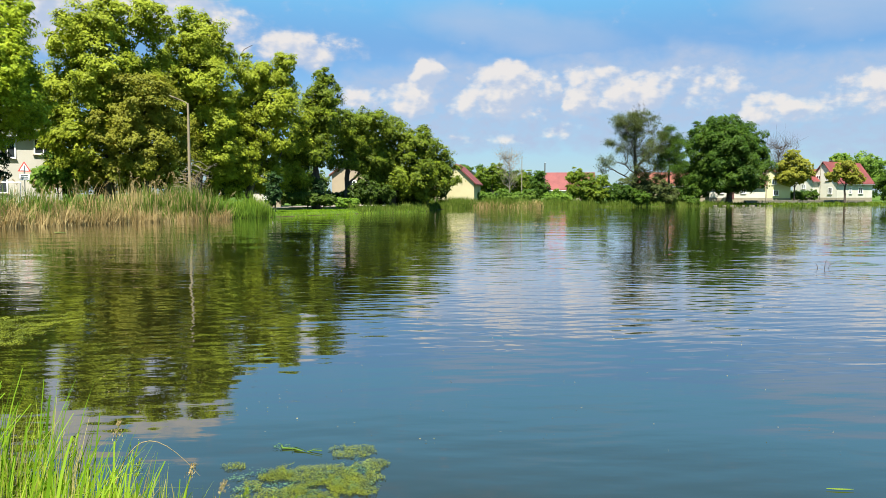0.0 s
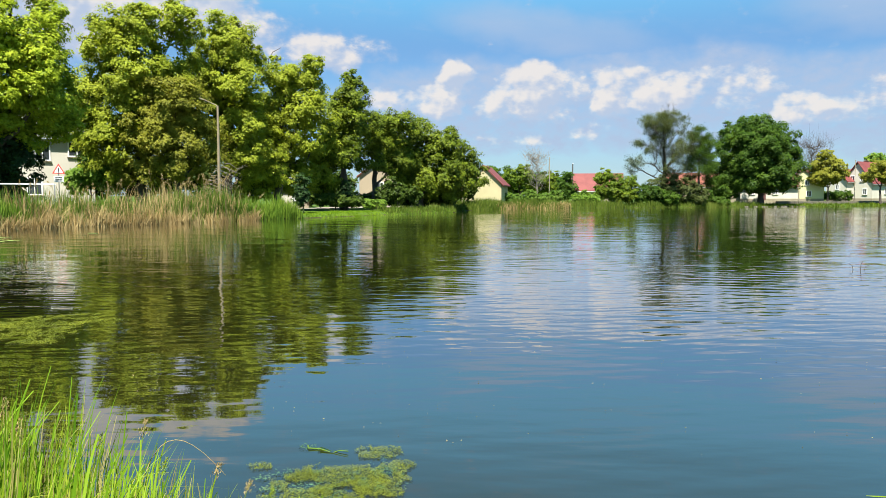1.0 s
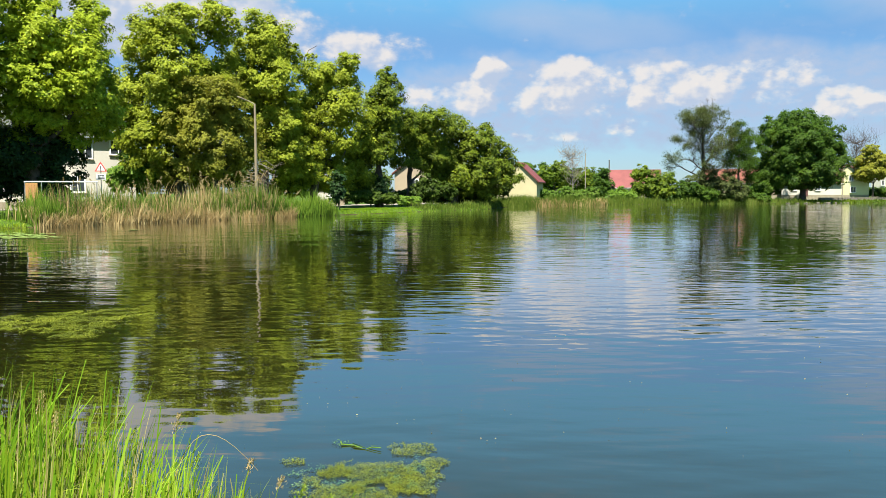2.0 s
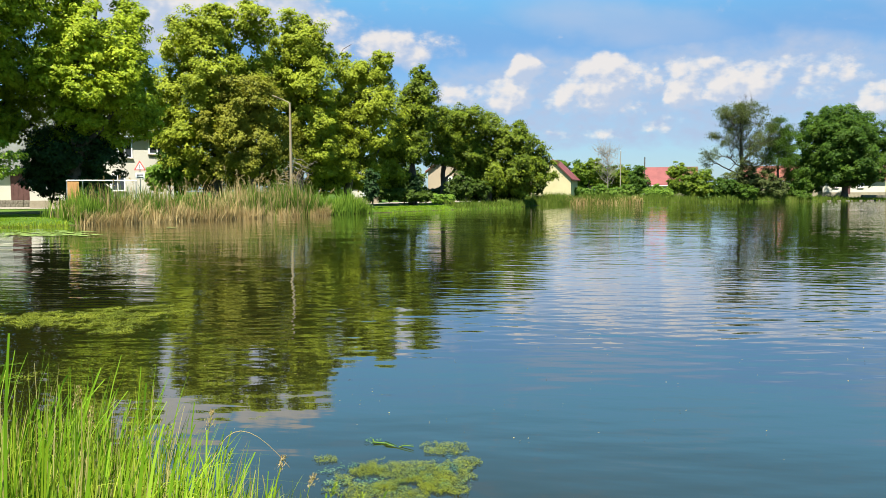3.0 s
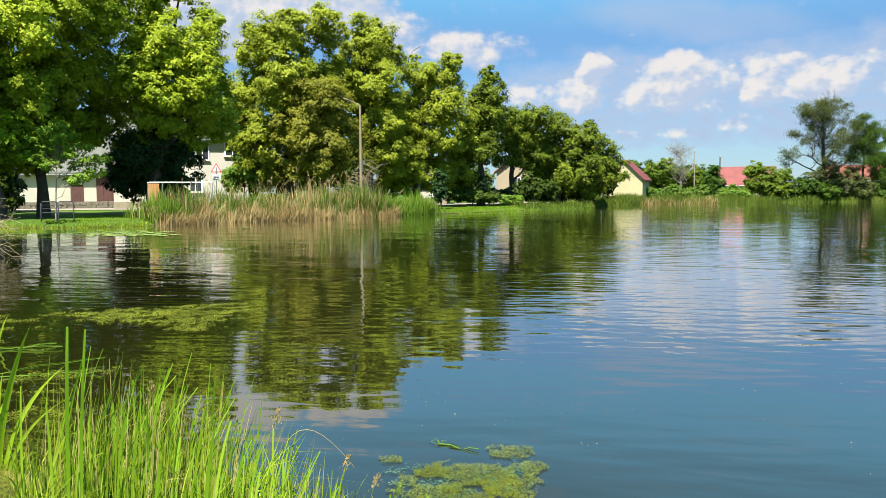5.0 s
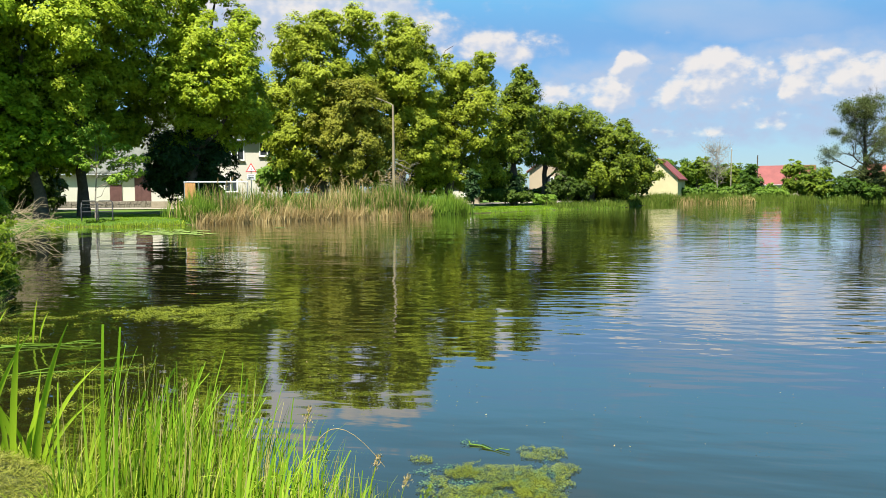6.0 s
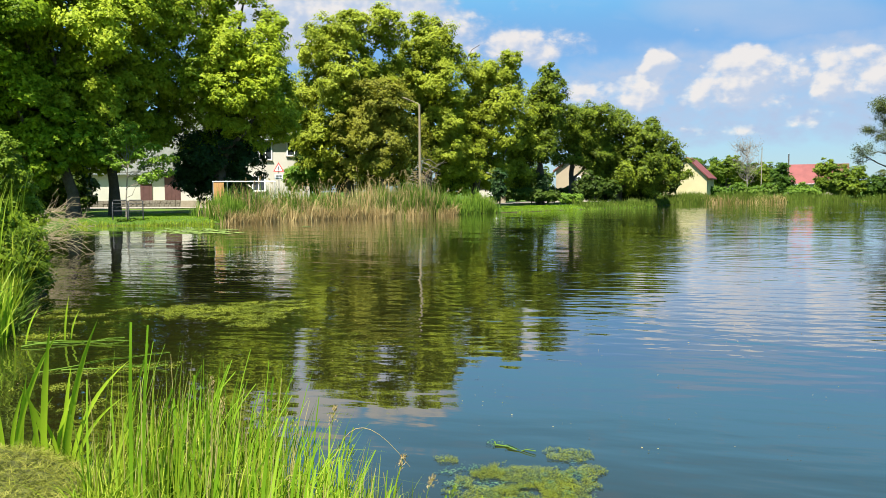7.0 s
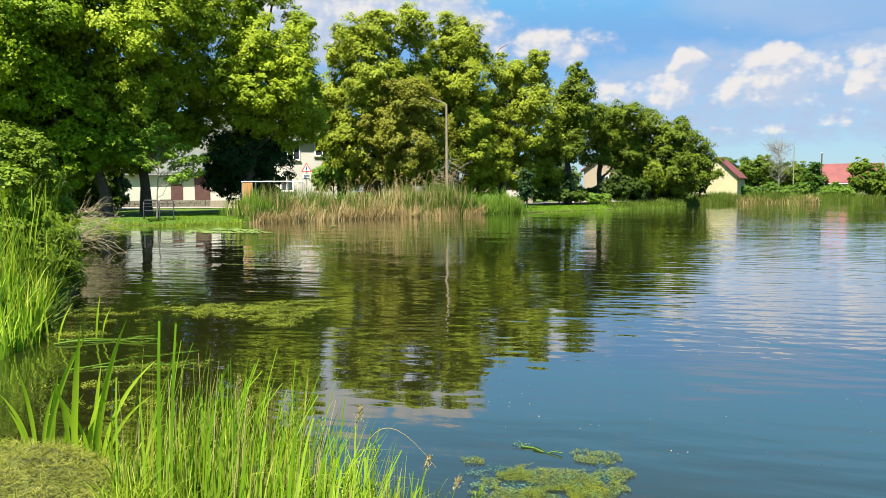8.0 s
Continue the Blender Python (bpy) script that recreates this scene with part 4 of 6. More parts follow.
tree("undergrowth", 17.0, 111.7, [(-1.2, 0, 1.0, 1.1, 1.2, 0.7), (0.8, 0, 1.0, 1.1, 1.2, 0.6), (-0.4, 0, 1.5, 0.7, 0.7, 0.7)], 0.05, "fresh", "tangled green undergrowth on the far bank", "shrub", leaf=0.20, bough=0.96, seed=45)
tree("undergrowth", 27.8, 115.7, [(-2.5, 0, 1.1, 1.3, 1.4, 0.9), (-0.4, 0, 1.6, 1.5, 1.6, 1.2), (2.1, 0, 1.1, 1.3, 1.4, 0.9), (-1.7, 0, 2.0, 1.0, 1.1, 1.0)], 0.05, "oak", "tangled green undergrowth under the alders", "shrub", leaf=0.20, bough=0.96, seed=46)
tree("willow_bush", -12.4, 11.9, [(-0.4, 0, 2.3, 0.5, 0.5, 0.5), (-0.1, 0, 1.9, 0.5, 0.5, 0.5), (0.2, 0.3, 1.4, 0.4, 0.5, 0.4), (-0.1, -0.4, 0.8, 0.6, 0.6, 0.5), (0.5, 0, 0.6, 0.3, 0.3, 0.4), (-0.5, 0, 1.5, 0.5, 0.5, 0.6), (-0.9, 0, 2.1, 0.6, 0.6, 0.7), (0.4, 0, 1.1, 0.3, 0.3, 0.4), (0.1, 0, 2.4, 0.3, 0.3, 0.3)], 0.05, "thorn", "overgrown green bush on the near bank", "bush", leaf=0.045, bough=0.32, seed=39)
tree("nettle_patch", -9.2, 8.7, [(-0.1, 0, 1.5, 0.3, 0.3, 0.3), (0.1, 0, 1.1, 0.2, 0.2, 0.3), (-0.2, 0, 0.8, 0.2, 0.3, 0.3), (0.1, 0, 0.6, 0.2, 0.2, 0.3), (-0.1, 0, 0.3, 0.2, 0.2, 0.3), (0.2, 0.2, 0.4, 0.1, 0.2, 0.2)], 0.02, "thorn", "leafy green herbs crowding the near bank", "herbs", leaf=0.06, bough=0.29, seed=139, gap=0.12)
tree("nettle_patch", -10.2, 10.1, [(0.1, 0, 0.4, 0.3, 0.3, 0.3), (-0.2, 0, 0.6, 0.3, 0.3, 0.3), (0.3, 0.2, 0.2, 0.25, 0.25, 0.2), (-0.1, -0.2, 0.2, 0.3, 0.3, 0.2)], 0.02, "bush", "leafy herbs hanging over the water", "herbs", leaf=0.05, bough=0.29, seed=141, gap=0.1)
tree("nettle_patch", -10.7, 10.8, [(-0.1, 0, 0.8, 0.2, 0.2, 0.3), (0.1, 0, 0.5, 0.2, 0.2, 0.3), (-0.1, 0, 0.5, 0.2, 0.2, 0.3), (0.1, 0, 0.2, 0.2, 0.2, 0.2)], 0.02, "bush", "leafy green herbs at the edge of the water", "herbs", leaf=0.06, bough=0.29, seed=140, gap=0.1)


def dead_limb(owner, points, r, material="bark"):
    """A leafless limb on a tree, in the tree's own directions."""
    line = np.asarray(points, float)
    put_mesh("limb", *tube_arrays(line, np.linspace(r, r * 0.3, len(line)), 6), M[material], owner, smooth=True)


bare_tree("dead_tree", 9.9, 111.6, 7.2, 2.2, "thin half-dead tree with bare grey branches on the far bank", 41, 0.12, "dead")
bare_tree("bare_tree", 61.0, 140.0, 10.6, 3.4, "leafless tree behind a yellow house", 42, 0.2)


# ---- reeds and tall grass ----
def reed_belt(name, line, width, height, per_m, material, label, seed, blade=0.03, lean=0.12, kind="stuff", short_end=0.0, east_of=None, patchy=False):
    """Blades along a line in the plan, in a strip of that width on its landward side."""
    rng = np.random.default_rng(seed)
    line = np.asarray(line, float)
    seg = np.diff(line, axis=0)
    length = np.hypot(*seg.T)
    n = int(length.sum() * per_m)
    i = rng.choice(len(seg), n, p=length / length.sum())
    s = rng.random(n)
    normal = np.stack([-seg[i, 1], seg[i, 0]], 1) / length[i, None]
    p = line[i] + seg[i] * s[:, None] + normal * (rng.random(n) ** 1.3 * width)[:, None]
    if east_of is not None:
        ok = p[:, 0] > -east_of * p[:, 1]
        p, i, s = p[ok], i[ok], s[ok]
        n = len(p)
    z = np.maximum(ground_height(p[:, 0], p[:, 1]), -0.15) - 0.03
    along = np.concatenate([[0], np.cumsum(length)])[i] + s * length[i]
    if patchy:
        ok = np.sin(along * 1.9 + seed) + np.sin(along * 4.7 + 0.7 * seed) + rng.normal(size=n) * 0.5 > -0.2
        p, i, s, z, along = p[ok], i[ok], s[ok], z[ok], along[ok]
        n = len(p)
    tuft = 0.82 + 0.20 * np.sin(along * 1.3 + 2.3 * seed) * np.sin(along * 0.7 + seed) + 0.14 * np.sin(along * 2.1 + seed) + 0.13 * np.sin(along * 5.3 + 1.7 * seed) + 0.06 * np.sin(along * 11.0)
    h = height * tuft * rng.uniform(0.5, 1.1, n)
    if short_end:
        h *= np.clip(0.55 + 0.45 * along / short_end, 0.5, 1)
    a = rng.uniform(0, 2 * np.pi, n)
    k = np.abs(rng.normal(size=n)) * lean + 0.02
    v, f = blade_arrays(np.column_stack([p, z]), h, blade * rng.uniform(0.6, 1.3, n), np.stack([np.cos(a), np.sin(a)], 1) * k[:, None], rng)
    return tagged(put_mesh(name, v, f, M[material]), label, "reeds", kind=kind)


REEDS = [(-23.6, 36.9), (-22.6, 39.6), (-21.0, 42.8), (-18.2, 48.2), (-15.2, 53.8)]
reed_belt("reeds", REEDS, 3.2, 2.2, 250, "reed", "dense green reeds standing along the water's edge", 51, 0.05, 0.13, short_end=2.0)
reed_belt("young_reeds", REEDS[:2], 1.4, 2.1, 300, "fresh", "bright young reeds beside the lawn", 50, 0.05, 0.12)
reed_belt("dry_reeds", [(x + 0.35, y - 0.1) for x, y in REEDS[:4]], 1.2, 1.75, 330, "straw", "bleached dry reed stalks bent at the water's edge", 52, 0.042, 0.30, short_end=3.0, patchy=True)
reed_belt("dry_reeds", [(x + 0.5, y - 0.2) for x, y in REEDS], 0.8, 1.3, 200, "straw", "broken dry reed stalks leaning over the water", 49, 0.034, 0.55, patchy=True)
reed_belt("dry_reeds", REEDS, 2.4, 2.45, 130, "straw", "tall straw-coloured reeds among green ones", 53, 0.04, 0.22, short_end=3.0, patchy=True)
reed_belt("tall_reeds", [(-19.0, 47.2), (-16.0, 52.6)], 2.0, 2.95, 130, "straw", "tallest pale reeds in front of the concrete pole", 54, 0.042, 0.14)
reed_belt("tall_reeds", [(-19.0, 47.2), (-16.0, 52.6)], 2.2, 2.55, 240, "reed", "tall green reeds in front of the concrete pole", 55, 0.05, 0.14)
reed_belt("sedge", [(-15.4, 53.6), (-14.0, 56.2), (-12.8, 58.6)], 2.0, 1.75, 300, "fresh", "bright green sedge at the shore", 56, 0.055, 0.2)


def reed_plumes(line, width, height, n, seed, label):
    """Feathery brown plumes on thin stalks, above the reeds of a belt."""
    rng = np.random.default_rng(seed)
    line = np.asarray(line, float)
    s = rng.uniform(0, len(line) - 1, n)
    i = s.astype(int)
    p = line[i] + (line[np.minimum(i + 1, len(line) - 1)] - line[i]) * (s - i)[:, None] + rng.uniform(-0.2, 1.0, (n, 1)) * [-width, width * 0.4]
    h = height * rng.uniform(0.82, 1.08, n)
    lean = rng.normal(size=(n, 2)) * 0.12
    parts, lines = [], []
    for (x, y), hh, l in zip(p, h, lean):
        z = max(ground_z(x, y), -0.1)
        top = np.array([x + l[0] * hh, y + l[1] * hh, z + hh])
        lines.append((np.array([(x, y, z), (x + l[0] * hh * 0.3, y + l[1] * hh * 0.3, z + hh * 0.55), top]), [0.008, 0.007, 0.005]))
        k = 26
        t = rng.uniform(0, 1, k)[:, None]
        q = top + t * np.array([l[0] * 1.6, l[1] * 1.6, 0.34]) + rng.normal(size=(k, 3)) * 0.035 * (1.1 - t)
        parts.append(leaf_arrays(q, np.tile([l[0] + 0.15, l[1], 0.6], (k, 1)) + rng.normal(size=(k, 3)) * 0.3, 0.12, 0.03, rng))
    tagged(put_mesh("reed_stalks", *tubes(lines, 3), M["straw"]), "thin straw-coloured stalks of flowering reeds", "reeds", kind="stuff")
    tagged(put_mesh("reed_plumes", *joined(parts), M["plume"]), label, "reeds", kind="stuff")


M["plume"] = foliage("reed_plume", (0.22, 0.16, 0.07), (0.34, 0.26, 0.12), (0.48, 0.38, 0.2), 0.3)
reed_plumes(REEDS[1:], 2.2, 1.95, 26, 151, "feathery brown plumes above the reeds")
reed_plumes([(-19.0, 47.2), (-16.0, 52.6)], 1.6, 2.45, 30, 152, "feathery pale plumes above the tallest reeds")
reed_belt("lawn_strip", [(-12.6, 59.2), (-7.2, 70.0)], 3.0, 0.16, 420, "lawn", "short bright grass on the low bank", 157, 0.05, 0.4)
reed_belt("shore_grass", [(-7.4, 69.6), (-1.8, 79.6), (-0.6, 89.5)], 1.4, 0.4, 130, "fresh", "low fringe of grass along the shore", 57, 0.05, 0.3)
reed_belt("shore_reeds", [(-7.6, 69.8), (-1.7, 80.0), (-0.4, 90.0)], 1.6, 0.8, 130, "far_reed", "green sedge below the hanging branches", 58, 0.05, 0.2)
reed_belt("far_reeds", [(-0.4, 89.5), (5, 100.8), (23, 111.8)], 3.0, 1.25, 200, "far_reed", "green reeds along the far shore", 59, 0.07, 0.15)
reed_belt("far_reeds", [(-0.6, 89.5), (5.2, 101.6), (9.5, 104.2)], 1.6, 1.35, 260, "far_reed", "green reeds before a cream house", 64, 0.06, 0.15)
reed_belt("far_dry_reeds", [(2, 95.5), (5, 100.8), (14, 106.4)], 1.2, 0.95, 150, "straw", "dry reed stalks on the far shore", 60, 0.07, 0.4)
reed_belt("far_reeds", [(23, 111.8), (34, 115.8), (45, 119.8)], 2.0, 0.9, 150, "far_reed", "green reeds along the far shore", 61, 0.07, 0.2)
reed_belt("far_grass", [(45, 119.8), (77, 133.8), (95, 133.2)], 1.5, 0.5, 90, "bush", "short grass on the far shore", 62, 0.08, 0.3)
reed_belt("lawn", [(-34.0, 30.8), (-30, 32.2), (-25.8, 33.7), (-23.4, 36.0)], 9.8, 0.10, 1100, "lawn", "short bright lawn grass beside the pond", 68, 0.03, 0.5)
reed_belt("lawn_edge", [(-33, 31.3), (-30, 32.3), (-25.8, 33.8), (-23.4, 36.1)], 1.0, 0.28, 420, "grass", "bright grass hanging over the edge of the lawn", 63, 0.03, 0.5)

# leafless limb above the limes and grey dead twigs under the field maple
LIMES = [o for o in scene.objects if o.name.startswith("lime_tree")]
dead_limb(LIMES[2], [(0.2, 0, 9.5), (-0.3, -0.3, 11.0), (-0.5, -0.3, 12.0), (-0.6, -0.3, 12.9), (-0.2, -0.3, 13.6), (0.5, -0.3, 14.0)], 0.07)
FIELD = [o for o in scene.objects if o.name.startswith("field_maple")][0]
twig_rng = np.random.default_rng(77)
for q in range(16):
    x0, z0 = 1.4 + 0.09 * q, 1.7 + 0.13 * q
    bend = twig_rng.normal(size=3) * 0.3
    dead_limb(FIELD, [(x0, -1.6, z0), (x0 + 0.7, -2.7, z0 + 0.1 + bend[0]), (x0 + 1.3 + bend[1], -3.2, z0 - 0.3 + bend[0]), (x0 + 1.9, -3.4, z0 + 0.2 + bend[2])], 0.02, "dead")

# ---- houses ----
def prism(bm, w, d, eave, ridge, along="x"):
    """A gabled body w wide (x) and d deep (y), centred, with its footing below z = 0; the ridge runs along x or y."""
    a, b = w / 2, d / 2
    lo = [bm.verts.new(p) for p in ((-a, -b, -1.2), (a, -b, -1.2), (a, b, -1.2), (-a, b, -1.2))]
    hi = [bm.verts.new(p) for p in ((-a, -b, eave), (a, -b, eave), (a, b, eave), (-a, b, eave))]
    if along == "x":
        r = [bm.verts.new((-a, 0, ridge)), bm.verts.new((a, 0, ridge))]
        faces = [(lo[0], lo[1], hi[1], hi[0]), (lo[2], lo[3], hi[3], hi[2]), (lo[1], lo[2], hi[2], r[1], hi[1]), (lo[3], lo[0], hi[0], r[0], hi[3]),
                 (hi[0], hi[1], r[1], r[0]), (hi[2], hi[3], r[0], r[1])]
    else:
        r = [bm.verts.new((0, -b, ridge)), bm.verts.new((0, b, ridge))]
        faces = [(lo[0], lo[1], hi[1], r[0], hi[0]), (lo[2], lo[3], hi[3], r[1], hi[2]), (lo[1], lo[2], hi[2], hi[1]), (lo[3], lo[0], hi[0], hi[3]),
                 (hi[1], hi[2], r[1], r[0]), (hi[3], hi[0], r[0], r[1])]
    for f in faces:
        bm.faces.new(f)
    bm.faces.new(lo[::-1])
    return bm


def roof_slope(bm, w, d, eave, ridge, side, over=0.35, thick=0.16, along="x"):
    """One slab of a gabled roof, with its overhang."""
    run, length = (d / 2, w) if along == "x" else (w / 2, d)
    rise = ridge - eave
    k = rise / run
    y0, z0 = -(run + over), eave - k * over
    L = length / 2 + over
    pts = [(-L, y0, z0), (L, y0, z0), (L, 0, ridge), (-L, 0, ridge)]
    top = [(x, y, z + thick + 0.03) for x, y, z in pts]
    low = [(x, y, z + 0.03) for x, y, z in pts]
    def turn(p):
        x, y, z = p
        y *= side
        return (x, y, z) if along == "x" else (y, x, z)
    vs = [bm.verts.new(turn(p)) for p in low + top]
    for f in ((0, 1, 2, 3), (4, 5, 6, 7), (0, 1, 5, 4), (1, 2, 6, 5), (2, 3, 7, 6), (3, 0, 4, 7)):
        bm.faces.new([vs[i] for i in f])
    bmesh.ops.recalc_face_normals(bm, faces=bm.faces)
    return bm


def window(parent, x, z, w, h, y, face=(0, -1), bars=True, name="window"):
    """A window in the wall that looks along face: frame, recessed pane, glazing bar and sill."""
    turn = pose(0, 0, 0, 0, 0, math.degrees(math.atan2(face[0], -face[1])))
    place = turn @ Matrix.Translation((x, -y, z))
    bm = bmesh.new()
    t = 0.09
    for sx, sz, cx, cz in ((w, t, 0, h / 2 - t / 2), (w, t, 0, -h / 2 + t / 2), (t, h - 2 * t, -w / 2 + t / 2, 0), (t, h - 2 * t, w / 2 - t / 2, 0)):
        box(bm, (sx, 0.10, sz), (cx, -0.02, cz))
    if bars:
        box(bm, (0.06, 0.06, h - 2 * t), (0, -0.01, 0))
    f = part(name, bm, M["frame"], parent, "white painted window frame")
    f.matrix_basis = place
    p = part("pane", boxed((w - 2 * t + 0.01, 0.02, h - 2 * t + 0.01), (0, 0.0, 0)), M["glass"], f)
    s = part("sill", boxed((w + 0.12, 0.16, 0.05), (0, -0.07, -h / 2 - 0.03), 0.01), M["concrete"], f)
    return f


def house(name, x, y, z, rz, w, d, eave, ridge, wall, roof, label, along="x", category="house", chimney=None, wins=(), doors=(), over=0.35, plinth=True):
    """A gabled house; wins: (wall, across, height, width, height); wall is f(ront), b(ack), l(eft) or r(ight)."""
    h = base(name, x, y, z, rz, label, category)
    part("wall", prism(bmesh.new(), w, d, eave, ridge, along), M[wall], h)
    for s in (1, -1):
        r = part("roof", roof_slope(bmesh.new(), w, d, eave, ridge, s, over, along=along), M[roof], h)
    if plinth:
        part("plinth", boxed((w + 0.06, d + 0.06, 1.55), (0, 0, -0.43)), M["concrete"], h)
    if along == "x":
        part("gutter", boxed((w + 2 * over, 0.12, 0.10), (0, -d / 2 - over - 0.05, eave - (ridge - eave) / (d / 2) * over), 0.02), M["zinc"], h)
    if chimney:
        cx, cy, ch = chimney
        c = part("chimney", boxed((0.6, 0.6, ch), (cx, cy, ridge + ch / 2 - 0.7)), M["tile_brown"], h, "brick chimney")
        part("cap", boxed((0.72, 0.72, 0.1), (cx, cy, ridge + ch - 0.65)), M["concrete"], c)
    sides = {"f": ((0, -1), d / 2), "b": ((0, 1), d / 2), "l": ((-1, 0), w / 2), "r": ((1, 0), w / 2)}
    for side, across, up, ww, hh in wins:
        face, dist = sides[side]
        window(h, across, up, ww, hh, dist, face)
    for side, across, ww, hh, mat in doors:
        face, dist = sides[side]
        turn = pose(0, 0, 0, 0, 0, math.degrees(math.atan2(face[0], -face[1])))
        bm = boxed((ww, 0.10, hh), (0, -0.02, hh / 2), 0.015)
        for i in range(max(2, int(ww / 0.35))):
            box(bm, (0.02, 0.03, hh - 0.2), (-ww / 2 + (i + 0.5) * ww / max(2, int(ww / 0.35)), -0.075, hh / 2))
        dr = part("door", bm, M[mat], h, "dark red boarded door" if mat == "gate" else "")
        dr.matrix_basis = turn @ Matrix.Translation((across, -dist, 0.1))
    return h


house("white_house", -36.3, 60.6, 0.75, 31, 10.4, 9.0, 5.6, 9.2, "white", "slate", "large white rendered two-storey house behind the limes",
      chimney=(2.0, 0.5, 1.4), wins=[("f", -4.0, 4.3, 1.1, 1.3), ("f", 1.6, 4.3, 1.1, 1.3), ("f", 4.0, 4.6, 1.3, 1.2), ("f", -4.0, 1.7, 1.1, 1.3), ("f", 1.0, 1.7, 1.1, 1.3)])
house("barn", -46.5, 61.3, 0.75, 38, 14.5, 6.0, 3.0, 6.0, "bright", "slate", "low whitewashed barn with a grey roof and dark red doors", category="barn",
      wins=[("f", -0.7, 2.15, 0.8, 0.6)], doors=[("f", 2.1, 2.5, 2.9, "gate"), ("f", -0.7, 1.0, 1.7, "gate"), ("f", 4.6, 0.8, 1.9, "gate")])
house("tan_house", -10.3, 97.0, 0.8, 8, 7.4, 7.0, 3.4, 6.2, "tan", "tile_brown", "tan rendered house half hidden by trees", along="y",
      wins=[("f", -1.2, 2.1, 0.9, 1.1), ("f", 1.4, 2.1, 0.9, 1.1)])
house("cream_house", 2.4, 109.0, 0.8, -9, 5.0, 8.0, 2.55, 4.95, "cream", "tile_red", "cream gabled house with a red tiled roof on the shore", along="y", plinth=False)
house("red_roof_shed", 23.0, 140.0, 1.0, -10, 8.5, 6.0, 1.8, 4.6, "white", "tile_red", "low white house with a bright red roof beyond the bank", wins=[("f", -2.5, 1.2, 0.7, 0.6)])
house("row_house", 42.5, 141.0, 1.0, -16, 13.0, 7.0, 2.4, 4.7, "tan", "tile_brown", "low house with a red roof behind the oak", wins=[("f", -4, 1.4, 1.0, 1.1), ("f", 0, 1.4, 1.0, 1.1), ("f", 4, 1.4, 1.0, 1.1)])
house("long_house", 52.0, 135.5, 0.9, -21, 9.0, 6.0, 2.4, 4.2, "bright", "tile_brown", "low white house behind the oak", wins=[("f", -2.6, 1.5, 0.8, 0.9), ("f", 1.0, 1.5, 0.8, 0.9)], doors=[("f", -0.9, 0.9, 1.9, "gate")])
house("yellow_house", 58.6, 137.8, 0.9, -20, 6.4, 9.0, 2.6, 5.4, "yellow", "tile_brown", "pale yellow gabled house by the far shore", along="y",
      wins=[("f", 0.6, 3.1, 0.8, 1.0), ("f", 0.9, 1.2, 0.9, 1.0), ("f", -1.6, 1.2, 0.9, 1.0)])
house("white_gabled_house", 76.2, 146.8, 0.9, 35, 13.0, 5.4, 3.3, 6.9, "bright", "tile_red", "white gabled house with a bright red tiled roof", wins=[
      ("f", 2.0, 1.7, 1.6, 1.3), ("f", -1.8, 1.7, 1.0, 1.2), ("l", 0.9, 4.0, 0.8, 1.1), ("l", -0.9, 4.0, 0.8, 1.1), ("l", -1.5, 1.6, 0.8, 1.2), ("l", 1.4, 1.6, 0.8, 1.2)], chimney=(-3.5, 0.2, 1.0))
house("white_annex", 69.6, 145.6, 0.9, 32, 4.4, 4.0, 3.6, 5.6, "bright", "tile_red", "low white annex beside the gabled house", wins=[("l", 0.2, 2.4, 0.7, 0.9)])
house("white_shed", -18.4, 78.0, 0.8, 13, 3.6, 3.0, 2.0, 2.7, "white", "slate", "small pale shed glimpsed between the trunks", category="shed", doors=[("f", 0.6, 0.9, 1.8, "frame")])


# ---- street furniture ----
def lamp_post(x, y, height):
    p = base("street_lamp", x, y, ground_z(x, y) - 0.1, 0, "old concrete lamp post with a bent metal arm", "street lamp")
    v, f = tube_arrays([(0, 0, 0), (0, 0, height)], [0.13, 0.075], 10)
    put_mesh("post", v, f, M["pole"], p, smooth=True)
    put_mesh("arm", *tube_arrays([(0, 0, height - 0.45), (-0.03, 0, height - 0.08), (-0.12, -0.01, height + 0.04), (-0.5, -0.06, height + 0.22), (-0.95, -0.12, height + 0.42)], [0.04, 0.04, 0.038, 0.034, 0.032], 8), M["pole"], p, smooth=True)
    head = part("lamp_head", boxed((0.36, 0.15, 0.08), (0, 0, 0), 0.03), M["pole"], p, "small grey lamp head")
    head.matrix_basis = pose(-1.08, -0.13, height + 0.46, 0, 22, 0)
    return p


lamp_post(-17.9, 54.2, 7.85)
lamp_post(-0.9, 91.5, 6.5)


def plain_pole(x, y, height, material, label, r=0.12):
    p = base("utility_pole", x, y, ground_z(x, y) - 0.1, 0, label, "pole")
    put_mesh("post", *tube_arrays([(0, 0, 0), (0, 0, height)], [r, r * 0.7], 8), M[material], p, smooth=True)
    part("cap", boxed((r * 2.2, r * 2.2, 0.06), (0, 0, height), 0.01), M["zinc"], p)


plain_pole(17.1, 128.9, 6.7, "bark", "dark wooden utility pole beyond the bank")
plain_pole(11.4, 111.0, 7.0, "concrete", "thin pale pole beside the half-dead tree", 0.07)
plain_pole(53.4, 126.6, 5.9, "concrete", "pale concrete pole on the far shore")


plain_pole(66.2, 134.6, 7.6, "concrete", "thin pale pole by the white gabled house", 0.07)


